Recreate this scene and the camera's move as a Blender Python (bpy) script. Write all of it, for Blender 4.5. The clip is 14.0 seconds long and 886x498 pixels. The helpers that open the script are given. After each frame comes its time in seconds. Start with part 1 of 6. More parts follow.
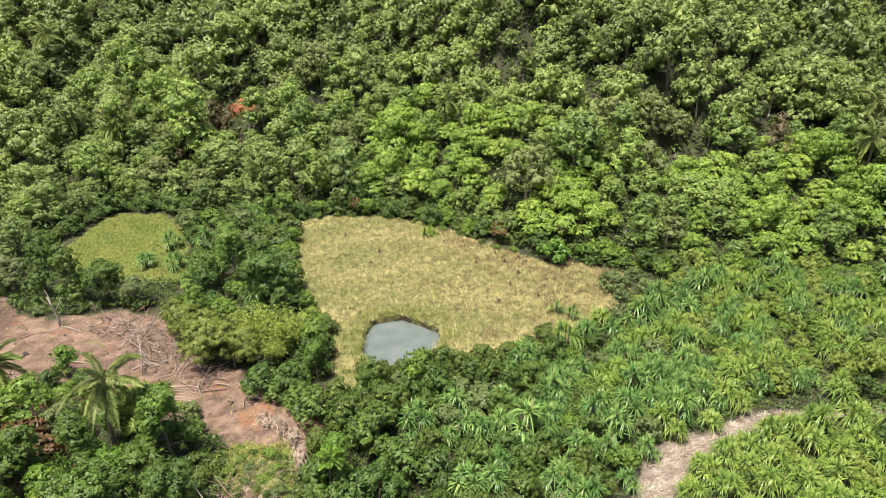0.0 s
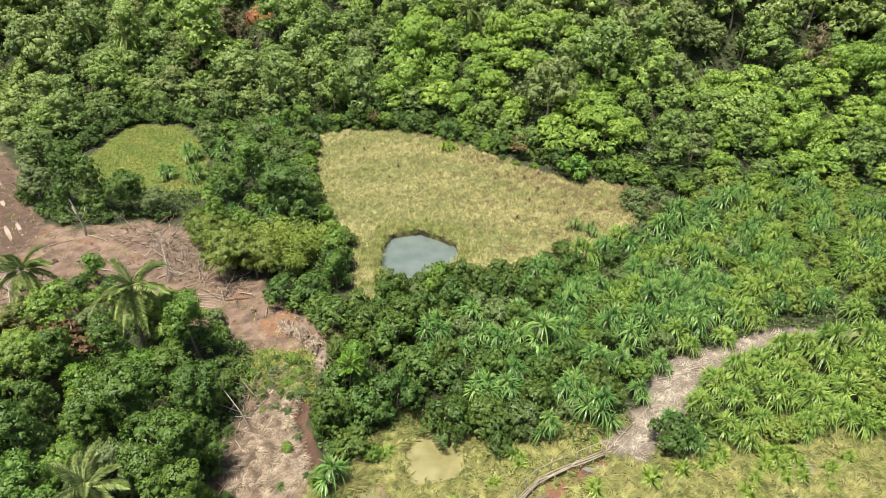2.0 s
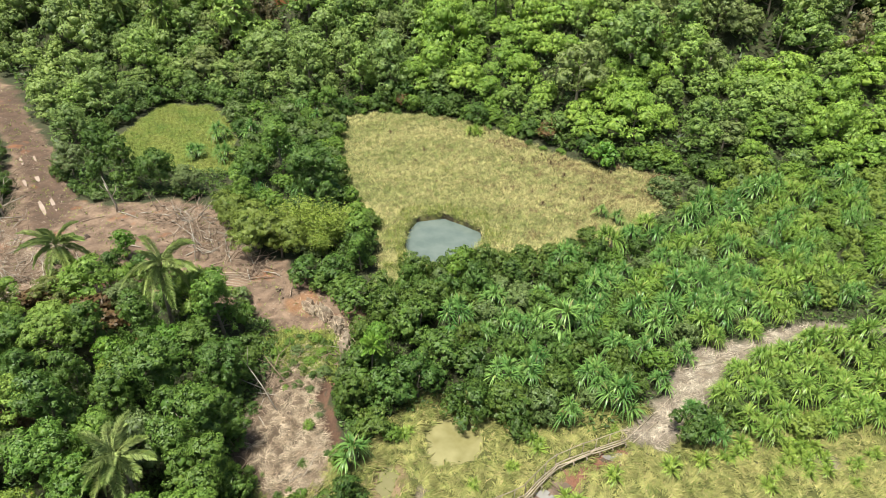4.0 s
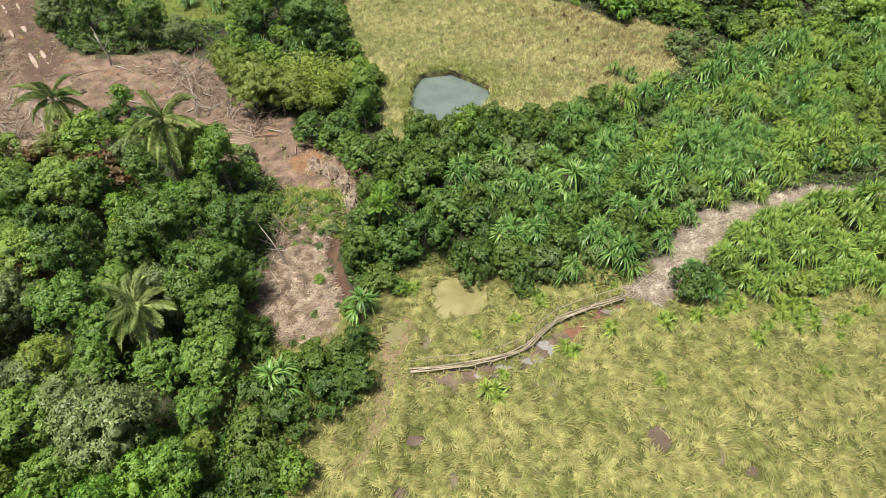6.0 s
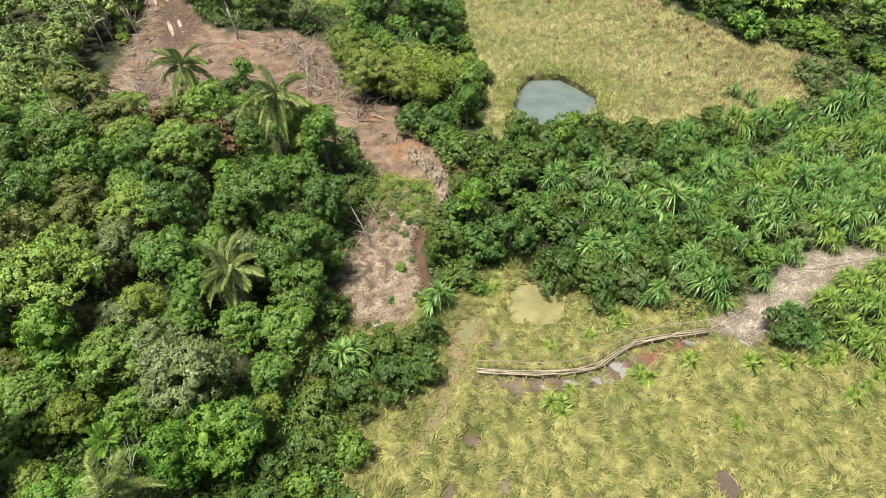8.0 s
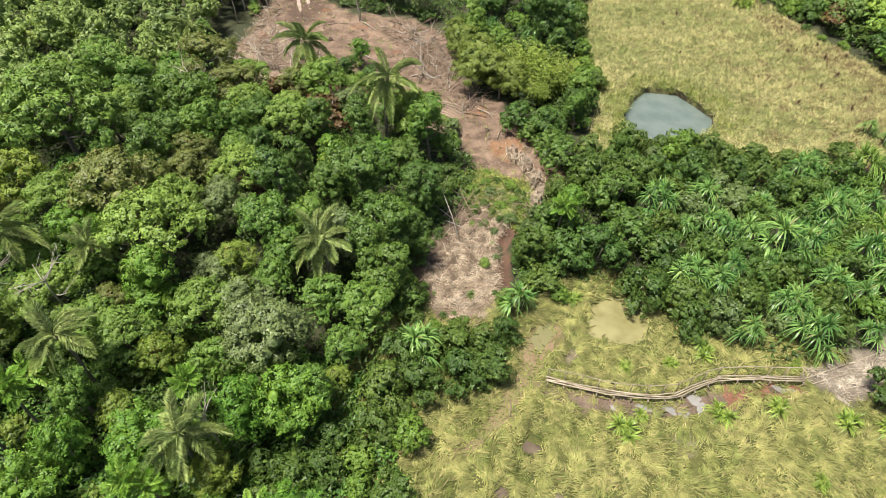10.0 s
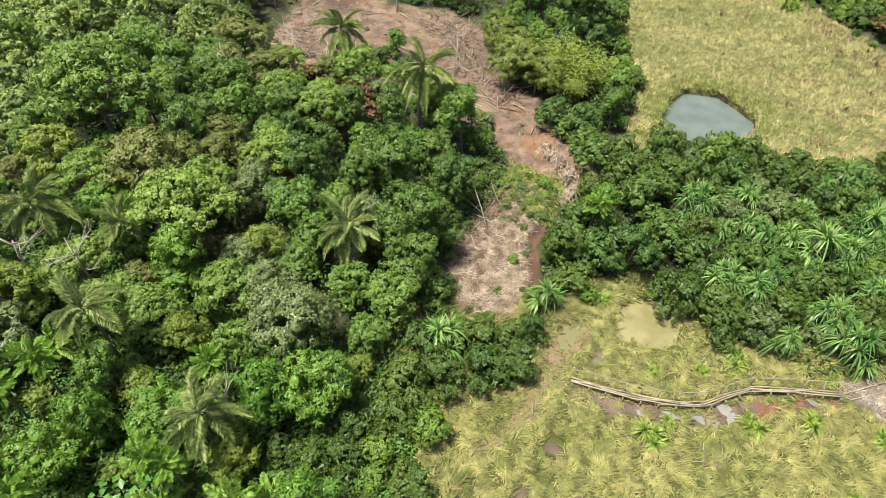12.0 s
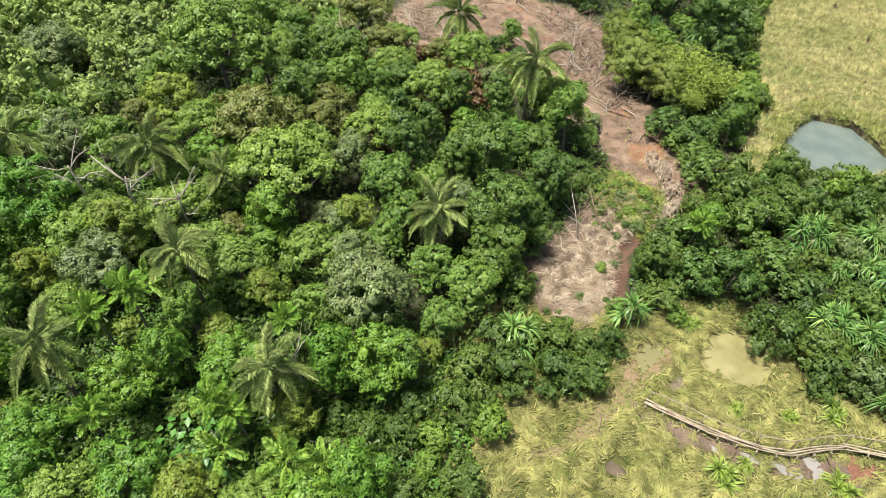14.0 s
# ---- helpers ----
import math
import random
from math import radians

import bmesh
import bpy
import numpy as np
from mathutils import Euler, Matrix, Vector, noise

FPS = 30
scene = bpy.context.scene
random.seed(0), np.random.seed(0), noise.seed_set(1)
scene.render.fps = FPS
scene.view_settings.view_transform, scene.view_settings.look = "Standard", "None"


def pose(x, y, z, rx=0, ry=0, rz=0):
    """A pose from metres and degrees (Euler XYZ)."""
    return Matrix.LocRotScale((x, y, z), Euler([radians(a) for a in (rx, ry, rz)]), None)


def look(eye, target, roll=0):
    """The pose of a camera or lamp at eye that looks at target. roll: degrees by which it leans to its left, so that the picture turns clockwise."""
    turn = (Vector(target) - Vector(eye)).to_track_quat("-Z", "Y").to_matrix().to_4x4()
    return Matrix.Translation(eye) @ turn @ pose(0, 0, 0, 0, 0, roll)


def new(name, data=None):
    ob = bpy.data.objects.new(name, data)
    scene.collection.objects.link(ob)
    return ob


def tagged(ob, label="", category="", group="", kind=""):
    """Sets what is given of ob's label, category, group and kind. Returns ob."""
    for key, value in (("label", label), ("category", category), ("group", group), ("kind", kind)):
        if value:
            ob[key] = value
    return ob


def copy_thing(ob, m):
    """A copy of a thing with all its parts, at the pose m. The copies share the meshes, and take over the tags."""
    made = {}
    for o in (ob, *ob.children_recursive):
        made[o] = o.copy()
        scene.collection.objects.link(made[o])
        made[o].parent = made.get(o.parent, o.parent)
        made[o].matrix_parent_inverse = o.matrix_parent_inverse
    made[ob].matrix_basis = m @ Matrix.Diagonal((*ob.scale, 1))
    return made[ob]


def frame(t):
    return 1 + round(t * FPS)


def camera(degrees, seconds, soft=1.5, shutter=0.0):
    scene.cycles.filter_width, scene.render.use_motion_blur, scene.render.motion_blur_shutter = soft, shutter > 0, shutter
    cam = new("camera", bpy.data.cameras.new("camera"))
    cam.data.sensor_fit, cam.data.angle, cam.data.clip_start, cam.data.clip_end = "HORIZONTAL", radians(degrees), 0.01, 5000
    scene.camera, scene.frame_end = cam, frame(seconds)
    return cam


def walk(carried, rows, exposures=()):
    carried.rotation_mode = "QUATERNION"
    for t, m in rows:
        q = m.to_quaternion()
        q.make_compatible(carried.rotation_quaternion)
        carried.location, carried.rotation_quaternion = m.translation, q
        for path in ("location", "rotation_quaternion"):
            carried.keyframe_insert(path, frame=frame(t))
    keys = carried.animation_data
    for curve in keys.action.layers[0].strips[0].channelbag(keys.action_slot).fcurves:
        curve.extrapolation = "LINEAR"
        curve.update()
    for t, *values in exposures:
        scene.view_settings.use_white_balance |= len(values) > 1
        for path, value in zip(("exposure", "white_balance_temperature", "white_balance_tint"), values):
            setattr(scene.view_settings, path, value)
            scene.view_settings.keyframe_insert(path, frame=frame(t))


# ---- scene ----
cam = camera(70.9, 14.0, soft=0.85)
PATH = [
    (0, (0.002, 0.001, 39.993), (0.459, 45.164, 18.543), 0.19),
    (0.5, (0.042, -0.054, 39.868), (-0.165, 44.662, 17.497), 0.13),
    (1, (-0.038, -0.115, 39.732), (-0.504, 43.843, 15.910), 0.11),
    (1.5, (-0.072, -0.090, 39.638), (-0.790, 42.873, 14.072), 0.12),
    (2, (-0.038, -0.114, 39.576), (-0.997, 41.857, 12.420), 0.10),
    (2.2, (-0.037, -0.128, 39.570), (-1.167, 41.548, 11.969), 0.02),
    (4.5, (-0.138, -0.133, 39.424), (-3.130, 40.787, 10.848), 0.11),
    (5, (-0.217, -0.251, 39.283), (-3.038, 38.520, 7.837), 0.16),
    (5.5, (-0.269, -0.296, 39.213), (-2.852, 35.363, 4.259), 0.15),
    (6, (-0.363, -0.258, 39.243), (-2.891, 33.799, 2.723), 0.24),
    (6.5, (-0.473, -0.227, 39.240), (-5.186, 33.543, 2.670), 0.24),
    (7, (-0.462, -0.199, 39.225), (-8.583, 32.894, 2.634), 0.15),
    (7.5, (-0.331, -0.166, 39.245), (-9.198, 32.727, 2.646), -0.10),
    (8, (-0.209, -0.148, 39.276), (-9.458, 32.636, 2.675), -0.36),
    (8.5, (-0.216, -0.144, 39.271), (-10.549, 32.297, 2.654), -0.42),
    (9, (-0.248, -0.170, 39.154), (-12.829, 31.478, 2.546), -0.44),
    (9.2, (-0.265, -0.183, 39.114), (-13.933, 31.012, 2.508), -0.52),
    (11.5, (-0.593, -0.107, 38.302), (-17.097, 29.589, 1.618), -0.18),
    (12, (-0.637, -0.153, 38.075), (-17.892, 29.083, 1.367), -0.13),
    (12.5, (-0.713, -0.181, 37.829), (-18.750, 28.546, 1.095), 0.01),
    (13, (-0.808, -0.154, 37.581), (-19.787, 27.890, 0.793), 0.13),
    (13.5, (-0.915, -0.140, 37.336), (-21.248, 26.875, 0.501), 0.20),
    (14, (-1.037, -0.146, 37.081), (-23.418, 25.135, 0.203), 0.28),
]
walk(cam, [(t, look(eye, target, roll)) for t, eye, target, roll in PATH], [(0.0, 0.86, 6650, 18), (1.0, 0.84, 6650, 16), (2.0, 0.77, 6550, 10), (4.5, 0.75, 6550, 4), (5.0, 0.70, 6550, 5), (6.0, 0.61, 6550, 9), (7.5, 0.69, 6550, 9), (9.0, 0.74, 6550, 9), (12.0, 0.79, 6550, 9), (14.0, 0.87, 6550, 9)])

# ---- daylight: thin cloud, a high soft sun ----
SUN_FROM = Vector((-0.20, -0.16, 1.0)).normalized()
world = bpy.data.worlds.new("sky")
scene.world = world
world.use_nodes = True
wn = world.node_tree
sky = wn.nodes.new("ShaderNodeTexSky")
sky.sky_type, sky.sun_disc = "NISHITA", False
sky.sun_elevation = math.asin(SUN_FROM.z)
sky.sun_rotation = math.atan2(SUN_FROM.x, SUN_FROM.y)
sky.air_density, sky.dust_density = 1.0, 3.0
wn.links.new(sky.outputs[0], wn.nodes["Background"].inputs[0])
wn.nodes["Background"].inputs[1].default_value = 0.076
sun = new("sun", bpy.data.lights.new("sun", "SUN"))
sun.data.energy, sun.data.angle, sun.data.color = 5.0, radians(9), (1.0, 0.96, 0.88)
sun.matrix_basis = look(SUN_FROM * 300, (0, 0, 0))

# ---- materials ----


def shader(name, rough=0.8):
    m = bpy.data.materials.new(name)
    m.use_nodes = True
    nt = m.node_tree
    b = nt.nodes["Principled BSDF"]
    b.inputs["Roughness"].default_value = rough
    return m, nt, b


def node(nt, kind, **values):
    n = nt.nodes.new(kind)
    for k, v in values.items():
        if k in n.inputs:
            n.inputs[k].default_value = v
    return n


def blend(nt, fac, a, b, how="MIX"):
    """A colour mix; each of fac, a, b is a socket or a value."""
    n = nt.nodes.new("ShaderNodeMix")
    n.data_type, n.blend_type = "RGBA", how
    for i, v in ((0, fac), (6, a), (7, b)):
        if isinstance(v, bpy.types.NodeSocket):
            nt.links.new(v, n.inputs[i])
        else:
            n.inputs[i].default_value = v if i == 0 else (*v, 1)
    return n.outputs[2]


def ramp(nt, value, lo, hi, a=0.0, b=1.0):
    n = nt.nodes.new("ShaderNodeMapRange")
    nt.links.new(value, n.inputs[0])
    for i, v in enumerate((lo, hi, a, b)):
        n.inputs[i + 1].default_value = v
    return n.outputs[0]


def noisy(nt, scale, detail=4.0, coord="Object", rough=0.6):
    tc = nt.nodes.new("ShaderNodeTexCoord")
    n = node(nt, "ShaderNodeTexNoise", Scale=scale, Detail=detail, Roughness=rough)
    nt.links.new(tc.outputs[coord], n.inputs["Vector"])
    return n.outputs["Fac"]


def bumped(nt, b, height, strength=0.5, distance=0.05):
    n = node(nt, "ShaderNodeBump", Strength=strength, Distance=distance)
    nt.links.new(height, n.inputs["Height"])
    nt.links.new(n.outputs[0], b.inputs["Normal"])


def leafy(name, dark, light, rough=0.5, thin=0.28, spread=0.2, tint=False, old=None):
    """Leaves: each plant has its own hue between two colours, each leaf its own lightness, with light coming through."""
    m, nt, b = shader(name, rough)
    if tint:
        per = nt.nodes.new("ShaderNodeAttribute")
        per.attribute_name = "tint"
        per = per.outputs["Fac"]
    else:
        per = nt.nodes.new("ShaderNodeObjectInfo").outputs["Random"]
    leaf = nt.nodes.new("ShaderNodeNewGeometry").outputs["Random Per Island"]
    col = blend(nt, per, dark, light)
    if old:
        col = blend(nt, ramp(nt, leaf, 0.93, 0.97), col, old)
    patch = noisy(nt, 0.55, 3.0)
    col = blend(nt, ramp(nt, patch, 0.35, 0.65), col, blend(nt, 0.5, col, light), "MIX")
    grey = nt.nodes.new("ShaderNodeHueSaturation")
    nt.links.new(col, grey.inputs["Color"])
    flush = nt.nodes.new("ShaderNodeMath")
    flush.operation = "MULTIPLY"
    nt.links.new(ramp(nt, leaf, 0, 1, 1 - spread, 1 + spread), flush.inputs[0])
    nt.links.new(ramp(nt, noisy(nt, 1.5, 2.0), 0.32, 0.68, 0.72, 1.32), flush.inputs[1])
    nt.links.new(flush.outputs[0], grey.inputs["Value"])
    nt.links.new(ramp(nt, leaf, 0, 1, 0.515, 0.488), grey.inputs["Hue"])
    nt.links.new(grey.outputs[0], b.inputs["Base Color"])
    b.inputs["Specular IOR Level"].default_value = 0.35
    back = nt.nodes.new("ShaderNodeBsdfTranslucent")
    nt.links.new(grey.outputs[0], back.inputs["Color"])
    mix = nt.nodes.new("ShaderNodeMixShader")
    mix.inputs[0].default_value = thin
    nt.links.new(b.outputs[0], mix.inputs[1])
    nt.links.new(back.outputs[0], mix.inputs[2])
    nt.links.new(mix.outputs[0], nt.nodes["Material Output"].inputs["Surface"])
    return m


def plain(name, a, b_col, rough=0.85, scale=3.0, relief=0.4, distance=0.03):
    m, nt, b = shader(name, rough)
    n = noisy(nt, scale, 6.0)
    fine = noisy(nt, scale * 9, 3.0)
    col = blend(nt, ramp(nt, n, 0.35, 0.65), a, b_col)
    col = blend(nt, ramp(nt, fine, 0.3, 0.7, 0.0, 0.45), col, tuple(v * 0.5 for v in a))
    own = nt.nodes.new("ShaderNodeObjectInfo").outputs["Random"]
    hsv = nt.nodes.new("ShaderNodeHueSaturation")
    nt.links.new(col, hsv.inputs["Color"])
    nt.links.new(ramp(nt, own, 0, 1, 0.8, 1.2), hsv.inputs["Value"])
    nt.links.new(hsv.outputs[0], b.inputs["Base Color"])
    bumped(nt, b, fine, relief, distance)
    return m


def water(name, deep, cloudy, rough):
    m, nt, b = shader(name, rough)
    n = noisy(nt, 0.45, 3.0)
    nt.links.new(blend(nt, ramp(nt, n, 0.35, 0.65), deep, cloudy), b.inputs["Base Color"])
    b.inputs["IOR"].default_value = 1.33
    bumped(nt, b, noisy(nt, 5.0, 2.0), 0.06, 0.02)
    return m


LEAF_MID = leafy("leaf_mid", (0.090, 0.182, 0.032), (0.176, 0.274, 0.047))
LEAF_UMBRELLA = leafy("leaf_umbrella", (0.131, 0.217, 0.039), (0.211, 0.302, 0.055))
LEAF_DARK = leafy("leaf_dark", (0.058, 0.122, 0.024), (0.117, 0.190, 0.033))
LEAF_GREY = leafy("leaf_grey", (0.107, 0.155, 0.053), (0.170, 0.218, 0.077), 0.42)
LEAF_SAGE = leafy("leaf_sage", (0.098, 0.148, 0.044), (0.15, 0.205, 0.065), 0.42)
LEAF_OLIVE = leafy("leaf_olive", (0.118, 0.150, 0.033), (0.177, 0.200, 0.050), old=(0.17, 0.12, 0.05))
LEAF_BRIGHT = leafy("leaf_bright", (0.084, 0.201, 0.025), (0.149, 0.265, 0.034))
LEAF_YELLOW = leafy("leaf_yellow", (0.135, 0.200, 0.028), (0.205, 0.268, 0.040), old=(0.24, 0.19, 0.05))
LEAF_SHRUB = leafy("leaf_shrub", (0.053, 0.106, 0.020), (0.109, 0.164, 0.029))
LEAF_YOUNG = leafy("leaf_young", (0.100, 0.181, 0.025), (0.156, 0.244, 0.035))
LEAF_RED = leafy("leaf_red", (0.115, 0.072, 0.032), (0.185, 0.112, 0.046))
LEAF_HILL = leafy("leaf_hill", (0.111, 0.179, 0.045), (0.252, 0.359, 0.075))
LEAF_SHADE = leafy("leaf_shade", (0.133, 0.209, 0.059), (0.255, 0.337, 0.091))
LEAF_DULL = leafy("leaf_dull", (0.133, 0.185, 0.055), (0.230, 0.274, 0.088))
LEAF_VINE = leafy("leaf_vine", (0.154, 0.267, 0.040), (0.256, 0.373, 0.062))
LEAF_WOODS = leafy("leaf_woods", (0.116, 0.167, 0.051), (0.248, 0.330, 0.084), tint=True)
# dark undergrowth leaf: shade of the gaps between plants is put into its colour
LEAF_UNDER_SHADED = leafy("leaf_under_shaded", (0.04, 0.085, 0.018), (0.085, 0.14, 0.026), spread=0.5)
HERB_LEAF = leafy("herb_leaf", (0.055, 0.13, 0.022), (0.12, 0.235, 0.032), spread=0.4, tint=True)
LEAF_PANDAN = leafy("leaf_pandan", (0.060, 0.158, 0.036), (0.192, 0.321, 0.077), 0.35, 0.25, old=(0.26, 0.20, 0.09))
LEAF_PANDAN_YELLOW = leafy("leaf_pandan_yellow", (0.124, 0.233, 0.040), (0.257, 0.357, 0.069), 0.35, 0.25, old=(0.32, 0.26, 0.12))
LEAF_SPROUT = leafy("leaf_sprout", (0.17, 0.265, 0.045), (0.26, 0.345, 0.06), 0.35, 0.25)
LEAF_LIME = leafy("leaf_lime", (0.15, 0.22, 0.038), (0.225, 0.29, 0.055))
LEAF_FERN = leafy("leaf_fern", (0.19, 0.34, 0.05), (0.26, 0.40, 0.07), 0.4, 0.35)
LEAF_PALM = leafy("leaf_palm", (0.244, 0.329, 0.098), (0.390, 0.451, 0.159), 0.6, 0.3)
LEAF_FEATHER = leafy("leaf_feather", (0.134, 0.185, 0.036), (0.202, 0.252, 0.047))
LEAF_HERB = leafy("leaf_herb", (0.05, 0.16, 0.03), (0.09, 0.22, 0.04), 0.4)
LEAF_BAMBOO = leafy("leaf_bamboo", (0.21, 0.285, 0.045), (0.28, 0.345, 0.06))
GRASS_WET = leafy("grass_wet", (0.142, 0.171, 0.038), (0.366, 0.340, 0.122), 0.8, 0.25, 0.14, tint=True, old=(0.36, 0.30, 0.14))
GRASS_DRY = leafy("grass_dry", (0.205, 0.25, 0.07), (0.49, 0.445, 0.20), 0.6, 0.3, 0.3, tint=True, old=(0.27, 0.18, 0.09))
GRASS_GREEN = leafy("grass_green", (0.135, 0.205, 0.036), (0.245, 0.265, 0.066), 0.6, 0.3, 0.35, tint=True)
STRAW = leafy("straw", (0.276, 0.213, 0.149), (0.575, 0.506, 0.402), 0.8, 0.15, 0.4, tint=True)
FIELD_SEDGE = leafy("field_sedge", (0.14, 0.095, 0.048), (0.23, 0.165, 0.08), 0.7, 0.25, 0.4)
DEAD_STRAW = leafy("dead_straw", (0.15, 0.10, 0.06), (0.53, 0.43, 0.31), 0.8, 0.15, 0.5, tint=True)
DRY_SEDGE = leafy("dry_sedge", (0.13, 0.085, 0.05), (0.20, 0.14, 0.08), 0.8, 0.2)
BARK = plain("bark", (0.15, 0.12, 0.085), (0.27, 0.23, 0.18), 0.9, 2.5)
PALE_WOOD = plain("pale_wood", (0.36, 0.31, 0.25), (0.5, 0.45, 0.38), 0.8, 3.0)
DEAD_WOOD = plain("dead_wood", (0.22, 0.15, 0.10), (0.36, 0.27, 0.20), 0.9, 3.0)
BAMBOO_POLE = plain("bamboo_pole", (0.25, 0.2, 0.135), (0.4, 0.335, 0.24), 0.6, 2.0, 0.2)
SOIL = plain("soil", (0.19, 0.135, 0.095), (0.31, 0.23, 0.16), 0.95, 1.3, 0.9, 0.12)
PALE_SOIL = plain("pale_soil", (0.24, 0.185, 0.13), (0.40, 0.325, 0.24), 0.95, 1.6, 0.9, 0.12)
RED_SOIL = plain("red_soil", (0.34, 0.12, 0.05), (0.45, 0.19, 0.08), 0.95, 1.3, 0.9, 0.12)
STUMP = plain("stump_wood", (0.07, 0.05, 0.04), (0.15, 0.11, 0.08), 0.95, 2.0, 0.9, 0.08)
POND_WATER = water("pond_water", (0.101, 0.128, 0.114), (0.132, 0.158, 0.141), 0.05)
MUDDY_WATER = water("muddy_water", (0.165, 0.148, 0.06), (0.245, 0.222, 0.105), 0.06)
PUDDLE_WATER = water("puddle_water", (0.075, 0.055, 0.038), (0.125, 0.095, 0.068), 0.12)
CHANNEL_WATER = water("channel_water", (0.155, 0.145, 0.065), (0.2, 0.175, 0.095), 0.25)
# pale grey base colour imitates sky glinting on wet mud
GLINT_WATER = water("glint_water", (0.17, 0.16, 0.145), (0.26, 0.245, 0.225), 0.1)
RUT_WATER = water("rut_water", (0.3, 0.225, 0.175), (0.38, 0.3, 0.245), 0.05)

# ---- the plan: outlines on the valley floor, in metres ----
FIELD = [(-20.8, 82.5), (-22.5, 94.7), (-18.1, 96.8), (-9.7, 97.0), (-2.0, 94.0), (2.5, 90.2), (6.7, 86.1), (13.0, 81.4),
         (17.5, 79.3), (22.2, 78.6), (25.6, 76.0), (25.4, 71.8), (21.4, 66.8), (17.6, 62.1), (13.3, 57.7), (10.1, 54.6),
         (5.0, 52.9), (-2, 52), (-8.1, 51), (-10.5, 50), (-11.0, 56.6), (-13.3, 61.2), (-16.3, 66.3), (-18.1, 72.2)]
POND = [(-8.3, 57.3), (-8.6, 59.6), (-8.4, 62.4), (-7.7, 64.4), (-4.4, 65.4), (-2.0, 64.0), (0.2, 62.4), (0.4, 60.2), (-0.7, 57.5), (-3.8, 54.8), (-6.9, 54.8)]
GREEN = [(-55.6, 84.2), (-54.9, 98.0), (-46.5, 98.0), (-40.1, 90.7), (-33.6, 74.1), (-41.4, 74.0), (-52.5, 77.6)]
MUD = [(-85.4, 101.9), (-74.0, 90.2), (-59.0, 75.4), (-51.8, 65.6), (-46.0, 64.3), (-39.9, 66.6), (-33.0, 64.6), (-28.4, 58.7),
       (-25.0, 54.5), (-21.0, 53.8), (-17.2, 50.2), (-13.4, 48.4), (-10.8, 46.0), (-10.7, 41.8), (-13.7, 41.4), (-17.6, 41.9),
       (-22.1, 45.9), (-26.9, 45.4), (-33.3, 46.8), (-39.2, 46.3), (-45, 43), (-52, 46), (-56.5, 57), (-58.6, 64), (-64.0, 71.4), (-70, 80), (-92, 101)]
SLASH = [(-57, 57.5), (-50, 57), (-46, 55), (-44.6, 50), (-41.5, 45.4), (-44, 42.5), (-48, 44), (-53, 48)]
STRIP = [(-17.4, 34.8), (-17.6, 38.5), (-18.0, 41.8), (-13.4, 41.6), (-13.0, 37.5), (-12.9, 34.4), (-11.6, 31.6), (-10.6, 29.4), (-10.2, 27.4), (-12.2, 25.0), (-14.4, 25.0), (-16.6, 26.0), (-17.8, 29.0), (-18.0, 32.6)]
PATH_EAST = [(11.6, 32.8), (12.6, 33.7), (13.7, 35.0), (15.6, 36.8), (17.4, 40.0), (19.2, 42.4), (21.7, 43.8), (25.3, 44.7), (29.4, 47.0), (32.5, 47.4), (38.6, 47.5), (46, 47.7),
             (46, 46.5), (38.2, 46.4), (34.5, 46.0), (31.3, 45.6), (26.9, 43.1), (22.7, 40.6), (20.5, 38.0), (19.4, 36.0), (17.0, 34.2), (15.2, 31.8), (13.2, 31.3)]
POOL = [(-3.6, 29.9), (-3.8, 32.2), (-2.9, 33.6), (-1.1, 33.8), (0.5, 32.9), (1.0, 30.8), (0.2, 29.6), (-1.8, 28.9), (-3.2, 28.9)]
MEADOW = [(-19, 8), (-17.5, 16), (-17.5, 26), (-14, 27), (-10, 29.5), (-8, 31), (-6.5, 33), (-5, 36), (2, 36), (8, 35), (13, 36), (18, 36), (22, 35),
          (26, 36), (40, 38), (64, 40), (64, 4), (-12, 4)]
WET = [(-7.0, 28.8), (-4.8, 29.0), (-4.8, 25), (-5.0, 22), (-5.6, 19), (-7.0, 15.5), (-8.6, 15.5), (-7.4, 19), (-7.0, 22.5), (-7.4, 26)]
CHANNEL = [(-7.4, 26.2), (-5.2, 25.4), (-4.6, 28.2), (-5.6, 29.4), (-7.2, 28.6)]
BOARD_MUD = [(-4.6, 23.9), (0, 24.8), (3, 25.8), (6, 28.8), (11.5, 31.9), (12.0, 30.8), (9.2, 29.3), (7.5, 27.6), (5.1, 25.3), (2.8, 24.1), (-1.5, 22.9), (-4.6, 22.3)]
ROAD = [(-80, 98), (-70, 85), (-63, 79), (-52.5, 67), (-49, 60), (-51.5, 57), (-56, 63), (-61, 70), (-68, 78), (-84, 95)]
RED_SOIL_PATCH = [(-18.2, 48.8), (-15.8, 48.0), (-15.0, 46.4), (-16.2, 44.9), (-18.2, 45.4), (-19.0, 47.2)]
RED_MUD = [(7.4, 27.9), (9.2, 29.2), (11.4, 30.4), (11.6, 31.6), (9.0, 30.5), (6.6, 29.0)]
GULLY = [(-12.9, 44.2), (-12.1, 43.6), (-11.9, 38), (-11.9, 35), (-11.0, 32.5), (-9.9, 30.6), (-10.8, 29.8), (-11.8, 32), (-13.0, 35), (-12.8, 38)]
BOARDWALK = [(-4.5, 23.7), (-2.8, 24.1), (-0.4, 24.6), (2.4, 25.6), (4.0, 26.5), (5.0, 27.8), (6.4, 29.3), (9.1, 30.7), (11.8, 31.9)]
